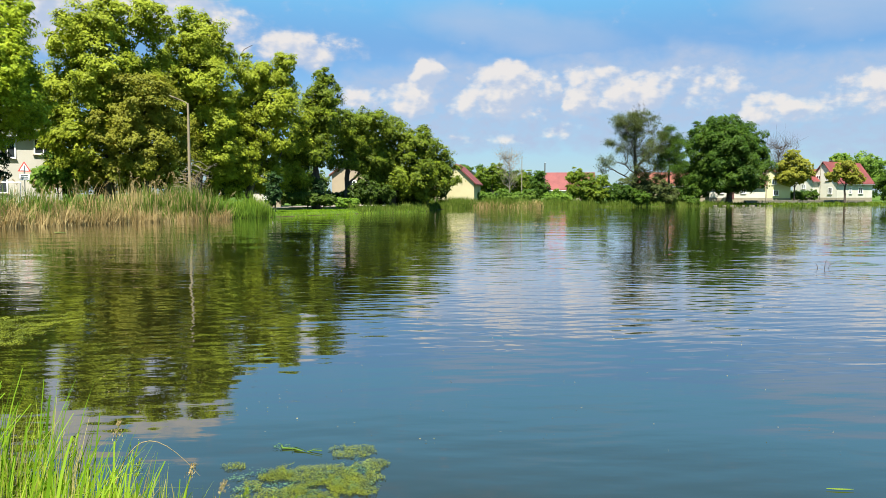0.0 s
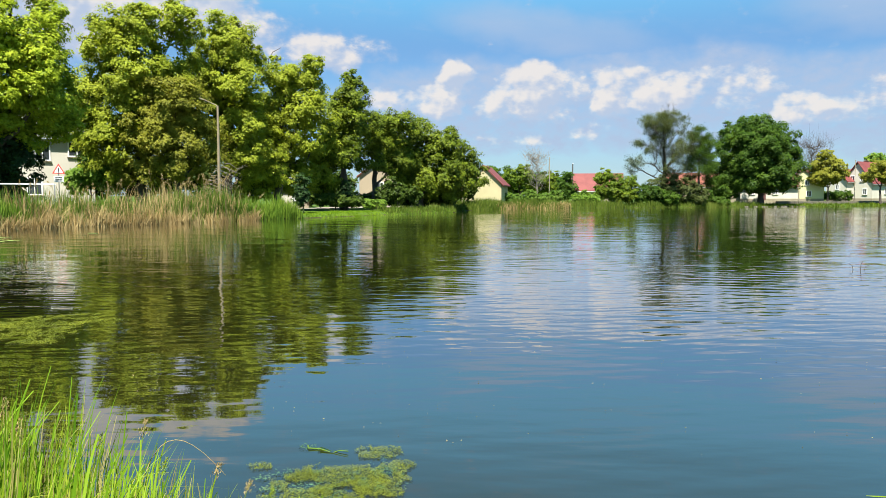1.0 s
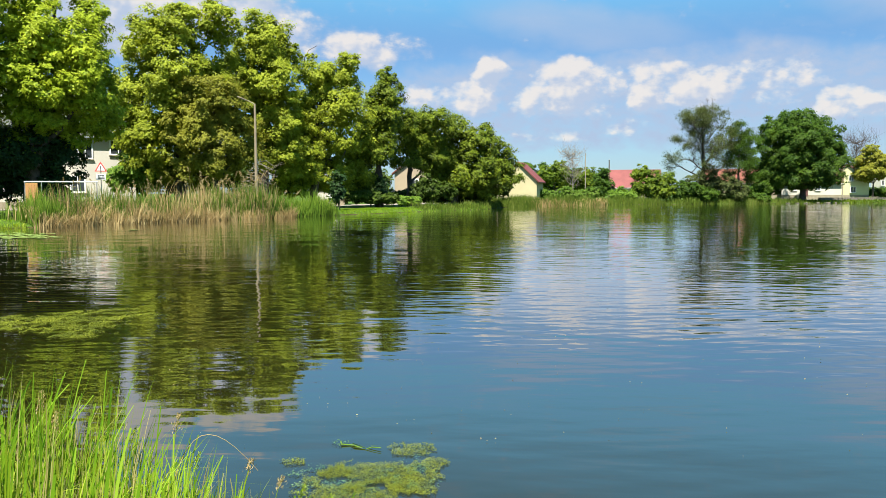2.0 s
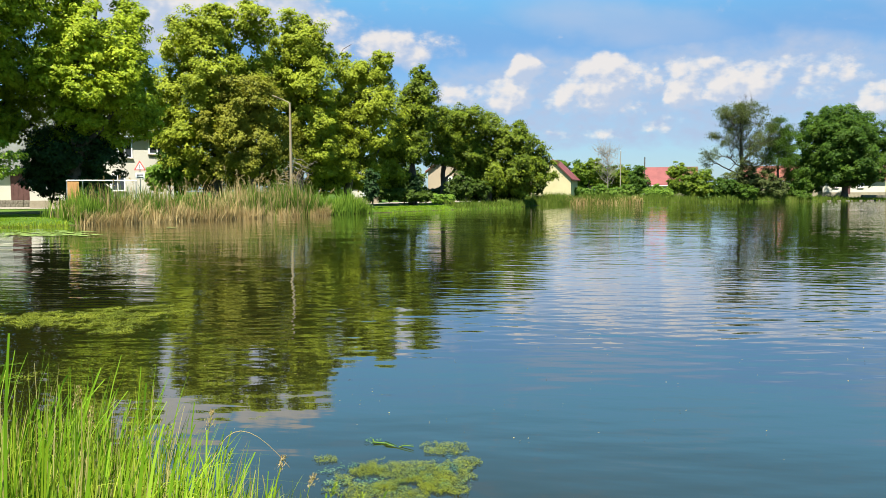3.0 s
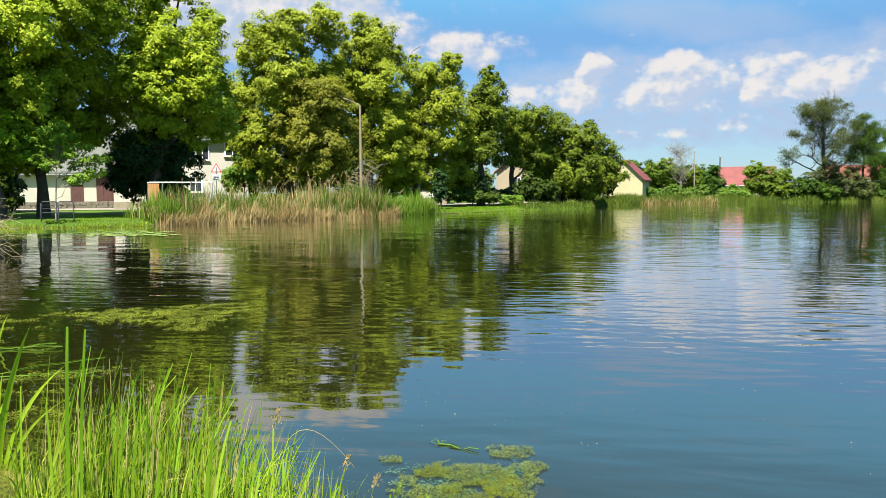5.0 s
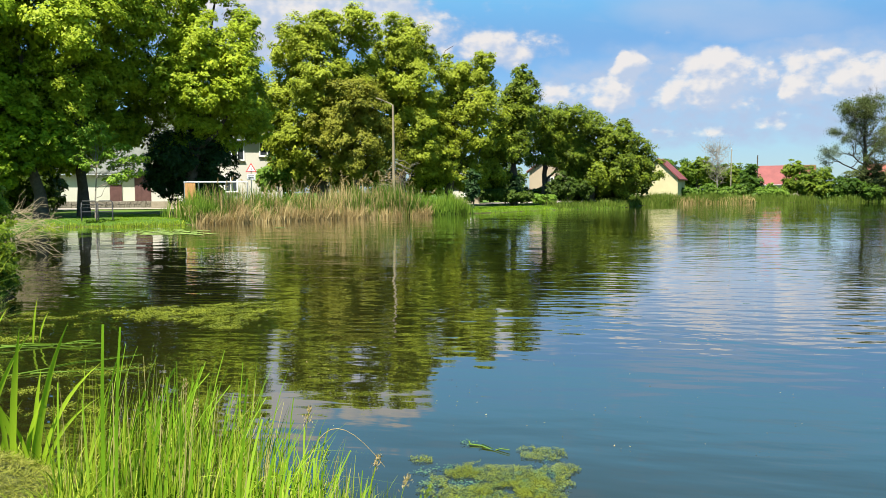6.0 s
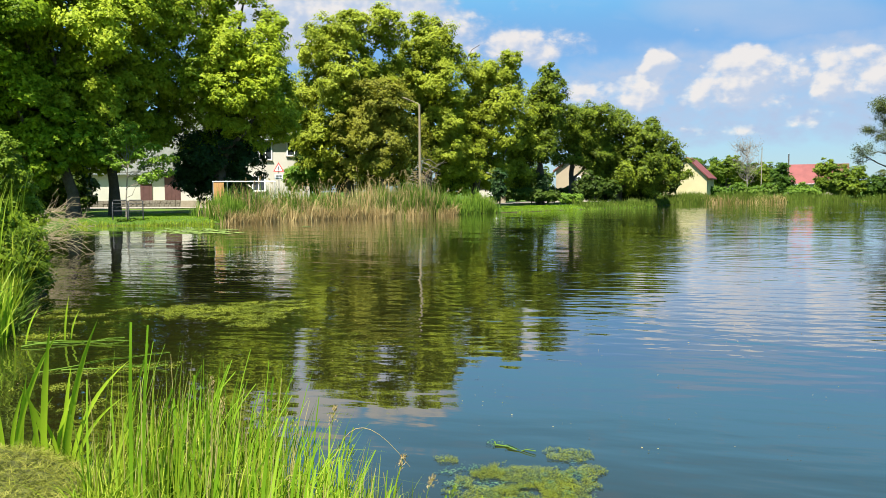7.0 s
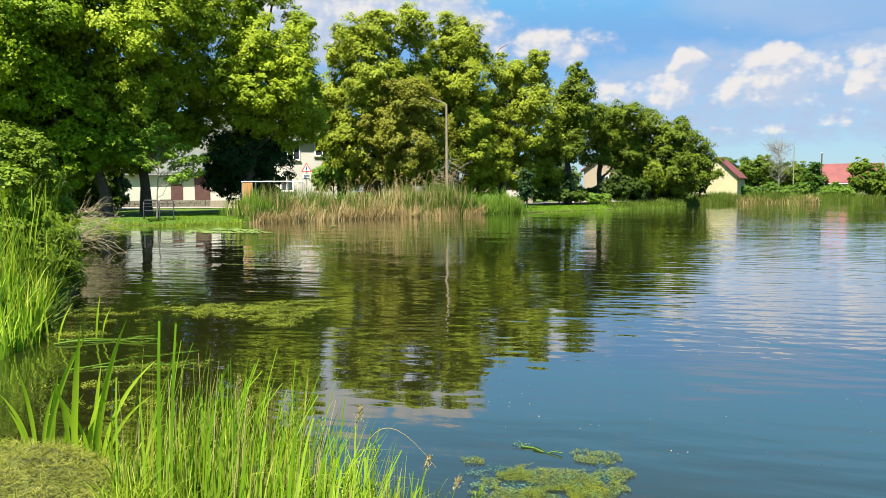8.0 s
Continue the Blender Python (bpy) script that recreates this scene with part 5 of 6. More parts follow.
def warning_sign(x, y, z):
    """Triangle on a post with a small plate below; the sign's triangle is 0.9 m wide."""
    s = base("warning_sign", x, y, ground_z(x, y), -math.degrees(math.atan2(x, y)), "triangular red-bordered warning sign on a post", "road sign")
    def tri(r, y0, t):
        bm = bmesh.new()
        near = [bm.verts.new((cx * r, y0 - t / 2, z + cz * r)) for cx, cz in ((-0.866, -0.5), (0.866, -0.5), (0, 1))]
        back = [bm.verts.new((v.co.x, y0 + t / 2, v.co.z)) for v in near]
        bm.faces.new(near)
        bm.faces.new(back[::-1])
        for i in range(3):
            bm.faces.new((near[i], back[i], back[(i + 1) % 3], near[(i + 1) % 3]))
        bmesh.ops.recalc_face_normals(bm, faces=bm.faces)
        return bm
    part("rim", tri(0.47, 0.0, 0.03), M["sign_red"], s, "red triangular border")
    part("face", tri(0.33, -0.018, 0.02), M["sign_white"], s, "white face")
    mark = bmesh.new()
    box(mark, (0.06, 0.012, 0.30), (0, -0.034, z + 0.04))
    box(mark, (0.06, 0.012, 0.06), (0, -0.034, z - 0.18))
    part("mark", mark, M["black"], s, "black exclamation bar")
    put_mesh("post", *tube_arrays([(0, 0.05, -0.1), (0, 0.05, z + 0.3)], [0.03, 0.03], 8), M["zinc"], s)
    plate = part("plate", boxed((0.62, 0.02, 0.42), (0, 0.0, z - 0.62), 0.008), M["sign_white"], s, "white plate with grey bars")
    for i in range(3):
        part("bar", boxed((0.44, 0.012, 0.04), (0, -0.016, z - 0.5 - 0.12 * i)), M["metal"], plate)


warning_sign(-28.9, 53.0, 3.1)


def stall(x, y):
    """A boarded stall with an open pipe frame beside the reeds."""
    s = base("wooden_stall", x, y, ground_z(x, y), 32, "open grey pipe frame with orange wooden end boards on the lawn", "shelter")
    for i in range(4):
        part("board", boxed((0.145, 0.04, 1.95), (-1.77 + i * 0.15, -0.05, 0.98), 0.006), M["board"], s)
    pipe = 0.022
    for xx in (-1.85, -1.05, 0.5, 1.75):
        put_mesh("post", *tube_arrays([(xx, 0.05, 0), (xx, 0.05, 2.05)], [pipe, pipe], 8), M["zinc"], s)
    put_mesh("rail", *tube_arrays([(-1.9, 0.05, 2.02), (1.8, 0.05, 2.02)], [0.022, 0.022], 8), M["frame"], s)
    put_mesh("rail", *tube_arrays([(-1.9, 1.1, 2.05), (1.8, 1.1, 2.05)], [pipe, pipe], 8), M["frame"], s)
    for xx in (-1.9, 1.8):
        put_mesh("rail", *tube_arrays([(xx, 0.05, 2.02), (xx, 1.1, 2.05)], [pipe, pipe], 8), M["zinc"], s)
        put_mesh("post", *tube_arrays([(xx, 1.1, 0), (xx, 1.1, 2.05)], [pipe, pipe], 8), M["zinc"], s)


stall(-24.7, 41.2)


def bench(x, y, rz):
    """A metal bench with two seats and a frame of bars."""
    b = base("park_bench", x, y, ground_z(x, y), rz, "dark metal park bench with two bar-backed seats on the lawn", "bench")
    for s in (-0.40, 0.40):
        part("seat", boxed((0.72, 0.46, 0.05), (s, 0, 0.45), 0.012), M["metal"], b)
        for up, back in ((0.66, 0.235), (0.84, 0.265)):
            put_mesh("slat", *tube_arrays([(s - 0.36, back, up), (s + 0.36, back, up)], [0.012, 0.012], 6), M["metal"], b)
        hoop = [(s - 0.36, 0.2, 0), (s - 0.36, 0.2, 0.5), (s - 0.36, 0.29, 0.92), (s - 0.30, 0.31, 1.02), (s + 0.30, 0.31, 1.02), (s + 0.36, 0.29, 0.92), (s + 0.36, 0.2, 0.5), (s + 0.36, 0.2, 0)]
        put_mesh("backrest", *tube_arrays(hoop, [0.03] * 8, 8), M["metal"], b)
        for xx in (s - 0.36, s + 0.36):
            put_mesh("armrest", *tube_arrays([(xx, -0.24, 0), (xx, -0.25, 0.60), (xx, -0.18, 0.68), (xx, 0.24, 0.68)], [0.03] * 4, 6), M["metal"], b)


bench(-28.1, 34.9, 38)

# road past the houses
def road():
    rng = np.random.default_rng(5)
    line = np.array([(-60, 41), (-50, 46.5), (-42, 52), (-34, 56), (-27, 61), (-20, 69), (-15, 80), (-8, 92)], float)
    t = np.gradient(line, axis=0)
    n = np.stack([-t[:, 1], t[:, 0]], 1) / np.hypot(*t.T)[:, None]
    rows = []
    for k in np.linspace(-2.2, 2.2, 5):
        p = line + n * k
        rows.append(np.column_stack([p, ground_height(p[:, 0], p[:, 1]) + 0.05]))
    v = np.stack(rows, 1).reshape(-1, 3)
    i, j = np.meshgrid(np.arange(len(line) - 1), np.arange(4), indexing="ij")
    f = np.stack([i * 5 + j, i * 5 + j + 1, (i + 1) * 5 + j + 1, (i + 1) * 5 + j], -1).reshape(-1, 4)
    tagged(put_mesh("road", v, f, M["asphalt"]), "pale gravelly village road beyond the lawn", "road", kind="structure")


road()


def low_wall(points, height, label):
    """A low wall of rough stones along a line in the plan, each stone a piece of its own."""
    rng = np.random.default_rng(161)
    w = base("low_wall", *points[0], ground_z(*points[0]) - 0.1, 0, label, "wall", kind="structure")
    (x0, y0), (x1, y1) = points
    length, turn = math.hypot(x1 - x0, y1 - y0), math.degrees(math.atan2(y1 - y0, x1 - x0))
    shapes = []
    for _ in range(6):
        bm = boxed((1, 1, 1), (0, 0, 0), 0.12)
        for v in bm.verts:
            v.co += Vector(rng.normal(size=3) * 0.04)
        me = bpy.data.meshes.new("stone")
        bm.to_mesh(me)
        bm.free()
        me.materials.append(M["stone"])
        shapes.append(me)
    for row in range(2):
        s = 0.0
        while s < length:
            step = rng.uniform(0.28, 0.55)
            ob = new("stone", shapes[rng.integers(6)])
            ob.parent = w
            a = math.radians(turn)
            ob.matrix_basis = pose((s + step / 2) * math.cos(a), (s + step / 2) * math.sin(a), 0.1 + height * (row + 0.5) / 2, 0, 0, turn + rng.normal() * 2) @ Matrix.Diagonal((step * 0.97, 0.45, height / 2 * 1.02, 1))
            s += step


low_wall([(-50.5, 50.0), (-33.0, 60.5)], 0.55, "low earth-coloured stone wall along the road")
low_wall([(50.0, 127.0), (76.0, 138.5)], 0.45, "low stone edging along the far path")


def edging_stones():
    rng = np.random.default_rng(162)
    me_list = []
    for _ in range(4):
        bm = bmesh.new()
        bmesh.ops.create_icosphere(bm, subdivisions=2, radius=1.0)
        for v in bm.verts:
            v.co *= 1 + 0.22 * noise.noise(v.co * 1.3 + Vector(rng.normal(size=3) * 5))
        me = bpy.data.meshes.new("shore_stone")
        bm.to_mesh(me)
        bm.free()
        me.materials.append(M["stone"])
        me_list.append(me)
    for (ax, ay), (bx, by), n in (((41.5, 118.4), (53.0, 123.4), 16),):
        for i in range(n):
            s = (i + rng.random()) / n
            ob = new("shore_stone", me_list[rng.integers(4)])
            r = rng.uniform(0.08, 0.17)
            ob.matrix_world = pose(ax + (bx - ax) * s, ay + (by - ay) * s - 0.3, 0.04, 0, 0, rng.uniform(0, 360)) @ Matrix.Diagonal((r * 1.5, r, r * 0.7, 1))
            tagged(ob, "pale rounded stone on the far water's edge", "stone", "edging stones")


edging_stones()

# ---- the near bank ----
M["broad"] = foliage("broad_blades", (0.08, 0.17, 0.008), (0.18, 0.32, 0.016), (0.34, 0.47, 0.045), 0.4, 1.2)
M["bank"] = foliage("bank_grass", (0.10, 0.17, 0.01), (0.19, 0.28, 0.018), (0.31, 0.40, 0.04), 0.4, 0.9)
reed_belt("bank_grass", [(-7.0, 6.3), (-7.3, 7.1), (-8.7, 8.7), (-12.0, 12.3)], 1.6, 1.15, 330, "grass", "lush broad-bladed grass on the near bank", 65, 0.03, 0.25)
reed_belt("bank_grass", [(-7.6, 7.0), (-8.9, 8.6), (-12.2, 12.1), (-17.0, 16.6)], 2.2, 1.8, 270, "bank", "tall lush grass on the near bank", 66, 0.022, 0.16)
reed_belt("bank_reeds", [(-9.6, 9.6), (-12.4, 12.3), (-15.4, 15.2)], 2.2, 2.5, 50, "bank", "tall bright grass rising out of the bank", 69, 0.026, 0.12)
reed_belt("bank_litter", [(-6.6, 6.2), (-7.1, 7.1), (-8.4, 8.7), (-9.8, 10.3)], 0.5, 0.22, 150, "dry", "dry stems lying at the foot of the bank", 168, 0.012, 1.3)
reed_belt("bank_blades", [(-6.8, 6.2), (-7.2, 7.0), (-7.9, 7.8)], 0.5, 0.85, 130, "broad", "broad fresh blades at the water's edge", 169, 0.04, 0.14)
reed_belt("bank_herbs", [(-7.2, 6.4), (-7.5, 7.3), (-8.8, 8.9), (-10.0, 10.2), (-12.2, 12.5)], 0.9, 0.5, 330, "reed", "low green herbs at the water's edge", 67, 0.04, 0.6)


# tall grass where the camera stands
BANK = np.array([(-0.72, 3.45), (-1.2, 3.5), (-1.7, 3.55), (-2.15, 3.62), (-2.58, 3.56)])
TOPS = [0.22, 0.40, 0.60, 0.84, 0.70]  # how high the grass stands along that line


def tussock(name, n, tall, width, material, label, seed, lean=0.12, drift=0.10, droop=0.4, cut=0.0, depth=0.55, power=0.7, fold=0.0):
    """Upright grass along the line BANK: blades that lean a little with the drift, some with a cut tip, some folded over."""
    rng = np.random.default_rng(seed)
    u = rng.uniform(0, len(BANK) - 1, n)
    # blades grow in bunches
    bunch = np.random.default_rng(70).uniform(0, len(BANK) - 1, 30)
    near = bunch[np.argmin(np.abs(u[:, None] - bunch[None]), 1)]
    u = np.clip(u + (near - u) * rng.uniform(0, 0.9, n), 0, len(BANK) - 1.001)
    fan = (near - u) * 0.9
    ok = rng.random(n) < np.interp(u, range(len(BANK)), (0.18, 0.42, 0.75, 0.95, 0.75))
    u, fan = u[ok], fan[ok]
    n = len(u)
    x, y = np.interp(u, range(len(BANK)), BANK[:, 0]), np.interp(u, range(len(BANK)), BANK[:, 1])
    y = y + rng.uniform(-depth, 0.42, n)
    x = x + rng.normal(size=n) * 0.04
    z = np.maximum(ground_height(x, y), -0.08) - 0.02
    h = tall * np.interp(u, range(len(BANK)), TOPS) * (0.35 + 0.75 * rng.random(n) ** power)
    a, k = rng.uniform(0, 2 * np.pi, n), np.abs(rng.normal(size=n)) * lean
    bend = np.stack([np.cos(a) * k + fan + drift * rng.uniform(0.2, 1.6, n), np.sin(a) * k * 0.7], 1)
    segs = 6
    t = np.linspace(0, 1, segs + 1)
    face = rng.uniform(-0.9, 0.9, n) + rng.choice([0, np.pi], n)
    side = np.stack([np.cos(face), np.sin(face), 0 * face], 1)
    H = h[:, None]
    out = H * (0.45 * t + 0.55 * t**2.5)[None]
    rise = H * (t - droop * k[:, None] * t**3)
    if fold:
        over = np.clip(t[None] - rng.uniform(0.45, 0.75, (n, 1)), 0, 1) * fold
        rise = rise - H * over * 1.5
        out = out + H * over * 3.0
    c = np.stack([x, y, z], 1)[:, None] + np.stack([bend[:, :1] * out, bend[:, 1:] * out, rise], -1)
    tip = np.where(rng.random(n) < cut, 0.75, 0.05)[:, None]
    w = width * rng.uniform(0.6, 1.3, n)[:, None] * (tip + (1 - tip) * (1 - t[None] ** 2.6)) * (0.75 + 0.4 * np.sin(t * 2.8))[None]
    v = np.stack([c - side[:, None] * w[..., None] / 2, c + side[:, None] * w[..., None] / 2], 2).reshape(-1, 3)
    b = (np.arange(n) * 2 * (segs + 1))[:, None] + np.arange(segs)[None] * 2
    f = np.stack([b, b + 1, b + 3, b + 2], -1).reshape(-1, 4)
    return tagged(put_mesh(name, v, f, M[material]), label, "grass", kind="stuff")


M["low_leaf"] = foliage("low_leaves", (0.04, 0.085, 0.006), (0.10, 0.19, 0.012), (0.2, 0.31, 0.03), 0.35, 2.0)
tussock("tall_grass", 1050, 0.95, 0.0055, "grass", "tall bright green grass on the near bank", 71, 0.20, power=1.3)
tussock("tall_grass", 480, 1.05, 0.0075, "broad", "taller fresh green grass blades on the near bank", 72, 0.15, 0.14, cut=0.45, power=1.1)
tussock("broad_grass", 110, 1.05, 0.012, "broad", "broad upright grass blades with cut tips", 74, 0.12, 0.16, cut=0.6, power=0.8)
tussock("bent_grass", 300, 0.95, 0.0075, "grass", "grass blades folded over half way up", 78, 0.26, 0.10, fold=0.55)
tussock("dry_grass", 420, 0.9, 0.0042, "dry", "dry straw-coloured blades in the green grass", 75, 0.16, 0.08, cut=0.3)
tussock("undergrowth", 1600, 0.42, 0.011, "low_leaf", "low leafy growth at the foot of the tall grass", 79, 0.7, 0.0, 0.9)
reed_belt("short_grass", [(-2.2, 2.3), (-3.0, 2.9), (-3.7, 3.45)], 1.6, 0.16, 900, "grass", "short turf on the bank", 76, 0.008, 0.6)
reed_belt("short_grass", [(-2.2, 2.6), (-2.9, 3.4), (-3.5, 3.75)], -0.9, 0.22, 900, "grass", "short turf at the foot of the tall grass", 77, 0.008, 0.6)


def seed_head(x, y, height, lean, seed, tone="straw"):
    """A grass stalk with a loose seed panicle."""
    rng = np.random.default_rng(seed)
    z = max(ground_z(x, y), 0.0)
    s = base("seeding_grass", x, y, z, 0, "slender grass stalk with a feathery seed head", "grass", "seeding grass stalks")
    a = np.linspace(0, 1, 8)
    line = np.stack([lean[0] * height * a**2, lean[1] * height * a**2, height * a * (1 - 0.12 * a**3)], 1)
    put_mesh("stalk", *tube_arrays(line, np.linspace(0.0028, 0.0012, 8), 5), M["grass"], s)
    n = 70
    t = rng.uniform(0.78, 1.0, n)
    p = np.stack([np.interp(t, a, line[:, i]) for i in range(3)], 1) + rng.normal(size=(n, 3)) * 0.007 * (1.1 - t)[:, None] * 6
    d = np.tile(line[-1] - line[-2], (n, 1)) * 20 + rng.normal(size=(n, 3)) * 0.35
    put_mesh("panicle", *leaf_arrays(p, d, 0.017, 0.005, rng), M[tone], s)


for i, (x, y, h, lx, tone) in enumerate([(-2.36, 3.72, 0.80, 0.03, "straw"), (-2.30, 3.78, 0.72, -0.05, "grass"), (-2.22, 3.6, 0.70, 0.05, "straw"), (-2.02, 3.66, 0.66, 0.12, "grass"), (-1.86, 3.62, 0.64, 0.10, "grass"),
                                         (-1.66, 3.72, 0.70, 0.06, "plume"), (-1.52, 3.6, 0.52, 0.1, "grass"), (-1.30, 3.72, 0.46, 0.12, "straw"), (-1.12, 3.62, 0.40, 0.15, "plume"), (-1.02, 3.60, 0.36, 0.2, "grass"), (-0.86, 3.62, 0.30, 0.12, "grass"), (-0.78, 3.6, 0.26, 0.9, "straw")]):
    seed_head(x, y, h, (lx, 0.05), 80 + i, tone)


def ribbon(points, widths, side, fold=0.12):
    """A leaf blade with a raised mid-rib along the points."""
    points, w = np.asarray(points, float), np.asarray(widths, float)[:, None]
    side = np.asarray(side, float)
    nrm = np.array([-side[1], side[0], 0.0])
    v = np.stack([points - side * w / 2, points + nrm * w * fold, points + side * w / 2], 1).reshape(-1, 3)
    n = len(points)
    f = []
    for i in range(n - 1):
        f += [(3 * i, 3 * i + 1, 3 * i + 4, 3 * i + 3), (3 * i + 1, 3 * i + 2, 3 * i + 5, 3 * i + 4)]
    return v, np.array(f)


def iris(x, y, leaves, seed, label):
    rng = np.random.default_rng(seed)
    s = base("iris_plant", x, y, max(ground_z(x, y), 0.0) - 0.02, 43, label, "plant", "water irises")
    for dx, dy, h, lean, wid in leaves:
        a = np.linspace(0, 1, 9)
        pts = np.stack([dx + lean * h * (0.4 * a + 0.6 * a**2.2), dy + 0.12 * h * a**2 * rng.normal(), h * (a - 0.22 * abs(lean) * a**3)], 1)
        ang = rng.uniform(-0.5, 0.5)
        put_mesh("leaf", *ribbon(pts, 0.95 * wid * np.maximum(1 - a**3.2, 0.05) * (0.75 + 0.35 * np.sin(a * 2.6)), (math.cos(ang), math.sin(ang), 0)), M["iris"], s, smooth=True)


M["iris"] = foliage("iris_leaves", (0.16, 0.27, 0.012), (0.26, 0.38, 0.02), (0.38, 0.48, 0.04), 0.45, 1.0)
iris(-3.46, 3.58, [(-0.10, 0, 0.41, -0.35, 0.023), (-0.08, 0.03, 0.53, -0.12, 0.025), (-0.03, -0.02, 0.77, 0.34, 0.034), (0.0, 0.04, 0.48, 0.10, 0.028), (-0.05, 0.05, 0.41, 0.2, 0.023), (0.05, 0.0, 0.36, 0.35, 0.021), (-0.12, 0.02, 0.31, -0.3, 0.018)],
     91, "clump of broad sword-shaped green leaves at the bank's edge")
iris(-3.18, 3.57, [(-0.08, 0, 0.82, 0.08, 0.039), (-0.05, 0.03, 0.50, -0.25, 0.028), (0.03, -0.03, 0.84, 0.22, 0.037), (0.06, 0.02, 0.62, 0.5, 0.030), (-0.02, 0.03, 0.43, 0.25, 0.025), (0.0, 0.0, 0.36, -0.3, 0.021), (0.08, 0.0, 0.41, 0.7, 0.023), (-0.1, 0.04, 0.48, -0.1, 0.023), (0.02, 0.05, 0.55, 0.1, 0.028)],
     92, "clump of tall sword-shaped leaves beside the mown heap")
iris(-6.95, 7.2, [(0.3, 0, 0.55, 0.12, 0.024), (0.36, 0.05, 0.4, 0.3, 0.02), (-0.1, 0, 0.5, 0.35, 0.022), (-0.2, 0, 0.6, -0.1, 0.024), (-0.3, 0.03, 0.5, 0.2, 0.022)],
     93, "tall broad green leaves at the foot of the bank")


def mown_heap():
    rng = np.random.default_rng(101)
    lumps = lambda x, y: 0.024 * np.sin(x * 17 + 2 * np.sin(y * 9)) * np.sin(y * 15 + 1.3) + 0.014 * np.sin(x * 39 + y * 23) * np.sin(y * 31 - x * 8)
    cx, cy = -3.12, 3.05
    r, a = np.meshgrid(np.linspace(0, 1, 36), np.linspace(0, 2 * np.pi, 96, endpoint=False), indexing="ij")
    x, y = cx + r * 0.62 * np.cos(a), cy + r * 0.5 * np.sin(a)
    z = ground_height(x, y) - 0.03 + 0.16 * np.cos(r * np.pi / 2) ** 0.8 + lumps(x, y) * (1 - r**2)
    v = np.stack([x, y, z], -1).reshape(-1, 3)
    i, j = np.meshgrid(np.arange(35), np.arange(96), indexing="ij")
    k = (j + 1) % 96
    f = np.stack([i * 96 + j, (i + 1) * 96 + j, (i + 1) * 96 + k, i * 96 + k], -1).reshape(-1, 4)
    h = base("mown_grass", 0, 0, 0, 0, "low heap of drying mown grass on the bank", "grass heap")
    put_mesh("mound", v, f, M["hay"], h, smooth=True)
    n = 15000
    rr, aa = np.sqrt(rng.random(n)), rng.uniform(0, 2 * np.pi, n)
    px, py = cx + rr * 0.66 * np.cos(aa), cy + rr * 0.54 * np.sin(aa)
    pz = ground_height(px, py) - 0.03 + 0.16 * np.cos(np.minimum(rr, 1) * np.pi / 2) ** 0.8 + lumps(px, py) * (1 - rr**2) + 0.006
    d = rng.normal(size=(n, 3)) * [1, 1, 0.45]
    v, f = leaf_arrays(np.stack([px, py, pz + rng.uniform(0, 0.012, n)], 1), d, rng.uniform(0.02, 0.07, n), 0.0032, rng, 0.0, np.tile([[0, 0, 1.0]], (n, 1)))
    tagged(put_mesh("hay", v, f, M["hay_blades"], h), kind="stuff")


M["hay"] = surface("drying_grass", (0.07, 0.075, 0.011), (0.125, 0.13, 0.02), 3.0, 60.0, 0.95, strength=0.9, dist=0.02)
M["hay_blades"] = foliage("drying_blades", (0.075, 0.085, 0.012), (0.165, 0.18, 0.022), (0.28, 0.265, 0.06), 0.2, 7.0)
mown_heap()


# ---- on the water ----
def weed_mat(name, blobs, per_m2, leaf, label, seed, edge=0.55, freq=2.5, material="algae"):
    """Floating weed: small leaves over the blobs (x, y, half length, half width, turn), broken up by noise."""
    rng = np.random.default_rng(seed)
    ps = []
    for x, y, a, b, turn in blobs:
        n = int(np.pi * a * b * per_m2)
        r, t = np.sqrt(rng.random(n)), rng.uniform(0, 2 * np.pi, n)
        u, w = a * r * np.cos(t), b * r * np.sin(t)
        c, s = math.cos(math.radians(turn)), math.sin(math.radians(turn))
        px, py = x + u * c - w * s, y + u * s + w * c
        g = np.array([noise.noise((fx * freq, fy * freq, seed)) + 0.6 * noise.noise((fx * freq * 3, fy * freq * 3, seed + 9.0)) for fx, fy in zip(px, py)])
        keep = g > (r**2 * 0.7 - edge)
        ps.append(np.stack([px[keep], py[keep], rng.uniform(0.004, 0.016, keep.sum())], 1))
    p = np.concatenate(ps)
    n = len(p)
    d = rng.normal(size=(n, 3)) * [1, 1, 0.2]
    v, f = leaf_arrays(p, d, leaf * rng.uniform(0.5, 1.5, n), leaf * rng.uniform(0.2, 0.6, n), rng, 0.1, np.tile([[0, 0, 1.0]], (n, 1)))
    return tagged(put_mesh(name, v, f, M[material]), label, "water weed", kind="stuff")


weed_mat("floating_weed", [(-0.80, 4.62, 0.36, 0.26, 0), (-0.56, 4.48, 0.26, 0.24, 0), (-1.02, 4.58, 0.2, 0.16, 0), (-0.85, 4.32, 0.42, 0.2, 0), (-0.62, 5.10, 0.19, 0.14, 0), (-0.47, 4.82, 0.14, 0.14, 0), (-1.34, 4.8, 0.11, 0.07, 20)],
         30000, 0.0095, "tangled olive-green water weed floating near the bank", 111, 0.52, 5.0)
weed_mat("drowned_weed", [(-0.52, 4.68, 0.2, 0.3, 0), (-1.2, 5.18, 0.18, 0.10, -20), (-0.98, 5.10, 0.14, 0.06, -20), (-1.18, 4.66, 0.16, 0.10, 0), (-0.9, 4.5, 0.45, 0.3, 0)],
         9000, 0.012, "bluish green threads of half-drowned water weed", 116, 0.2, 6.0, "drowned")
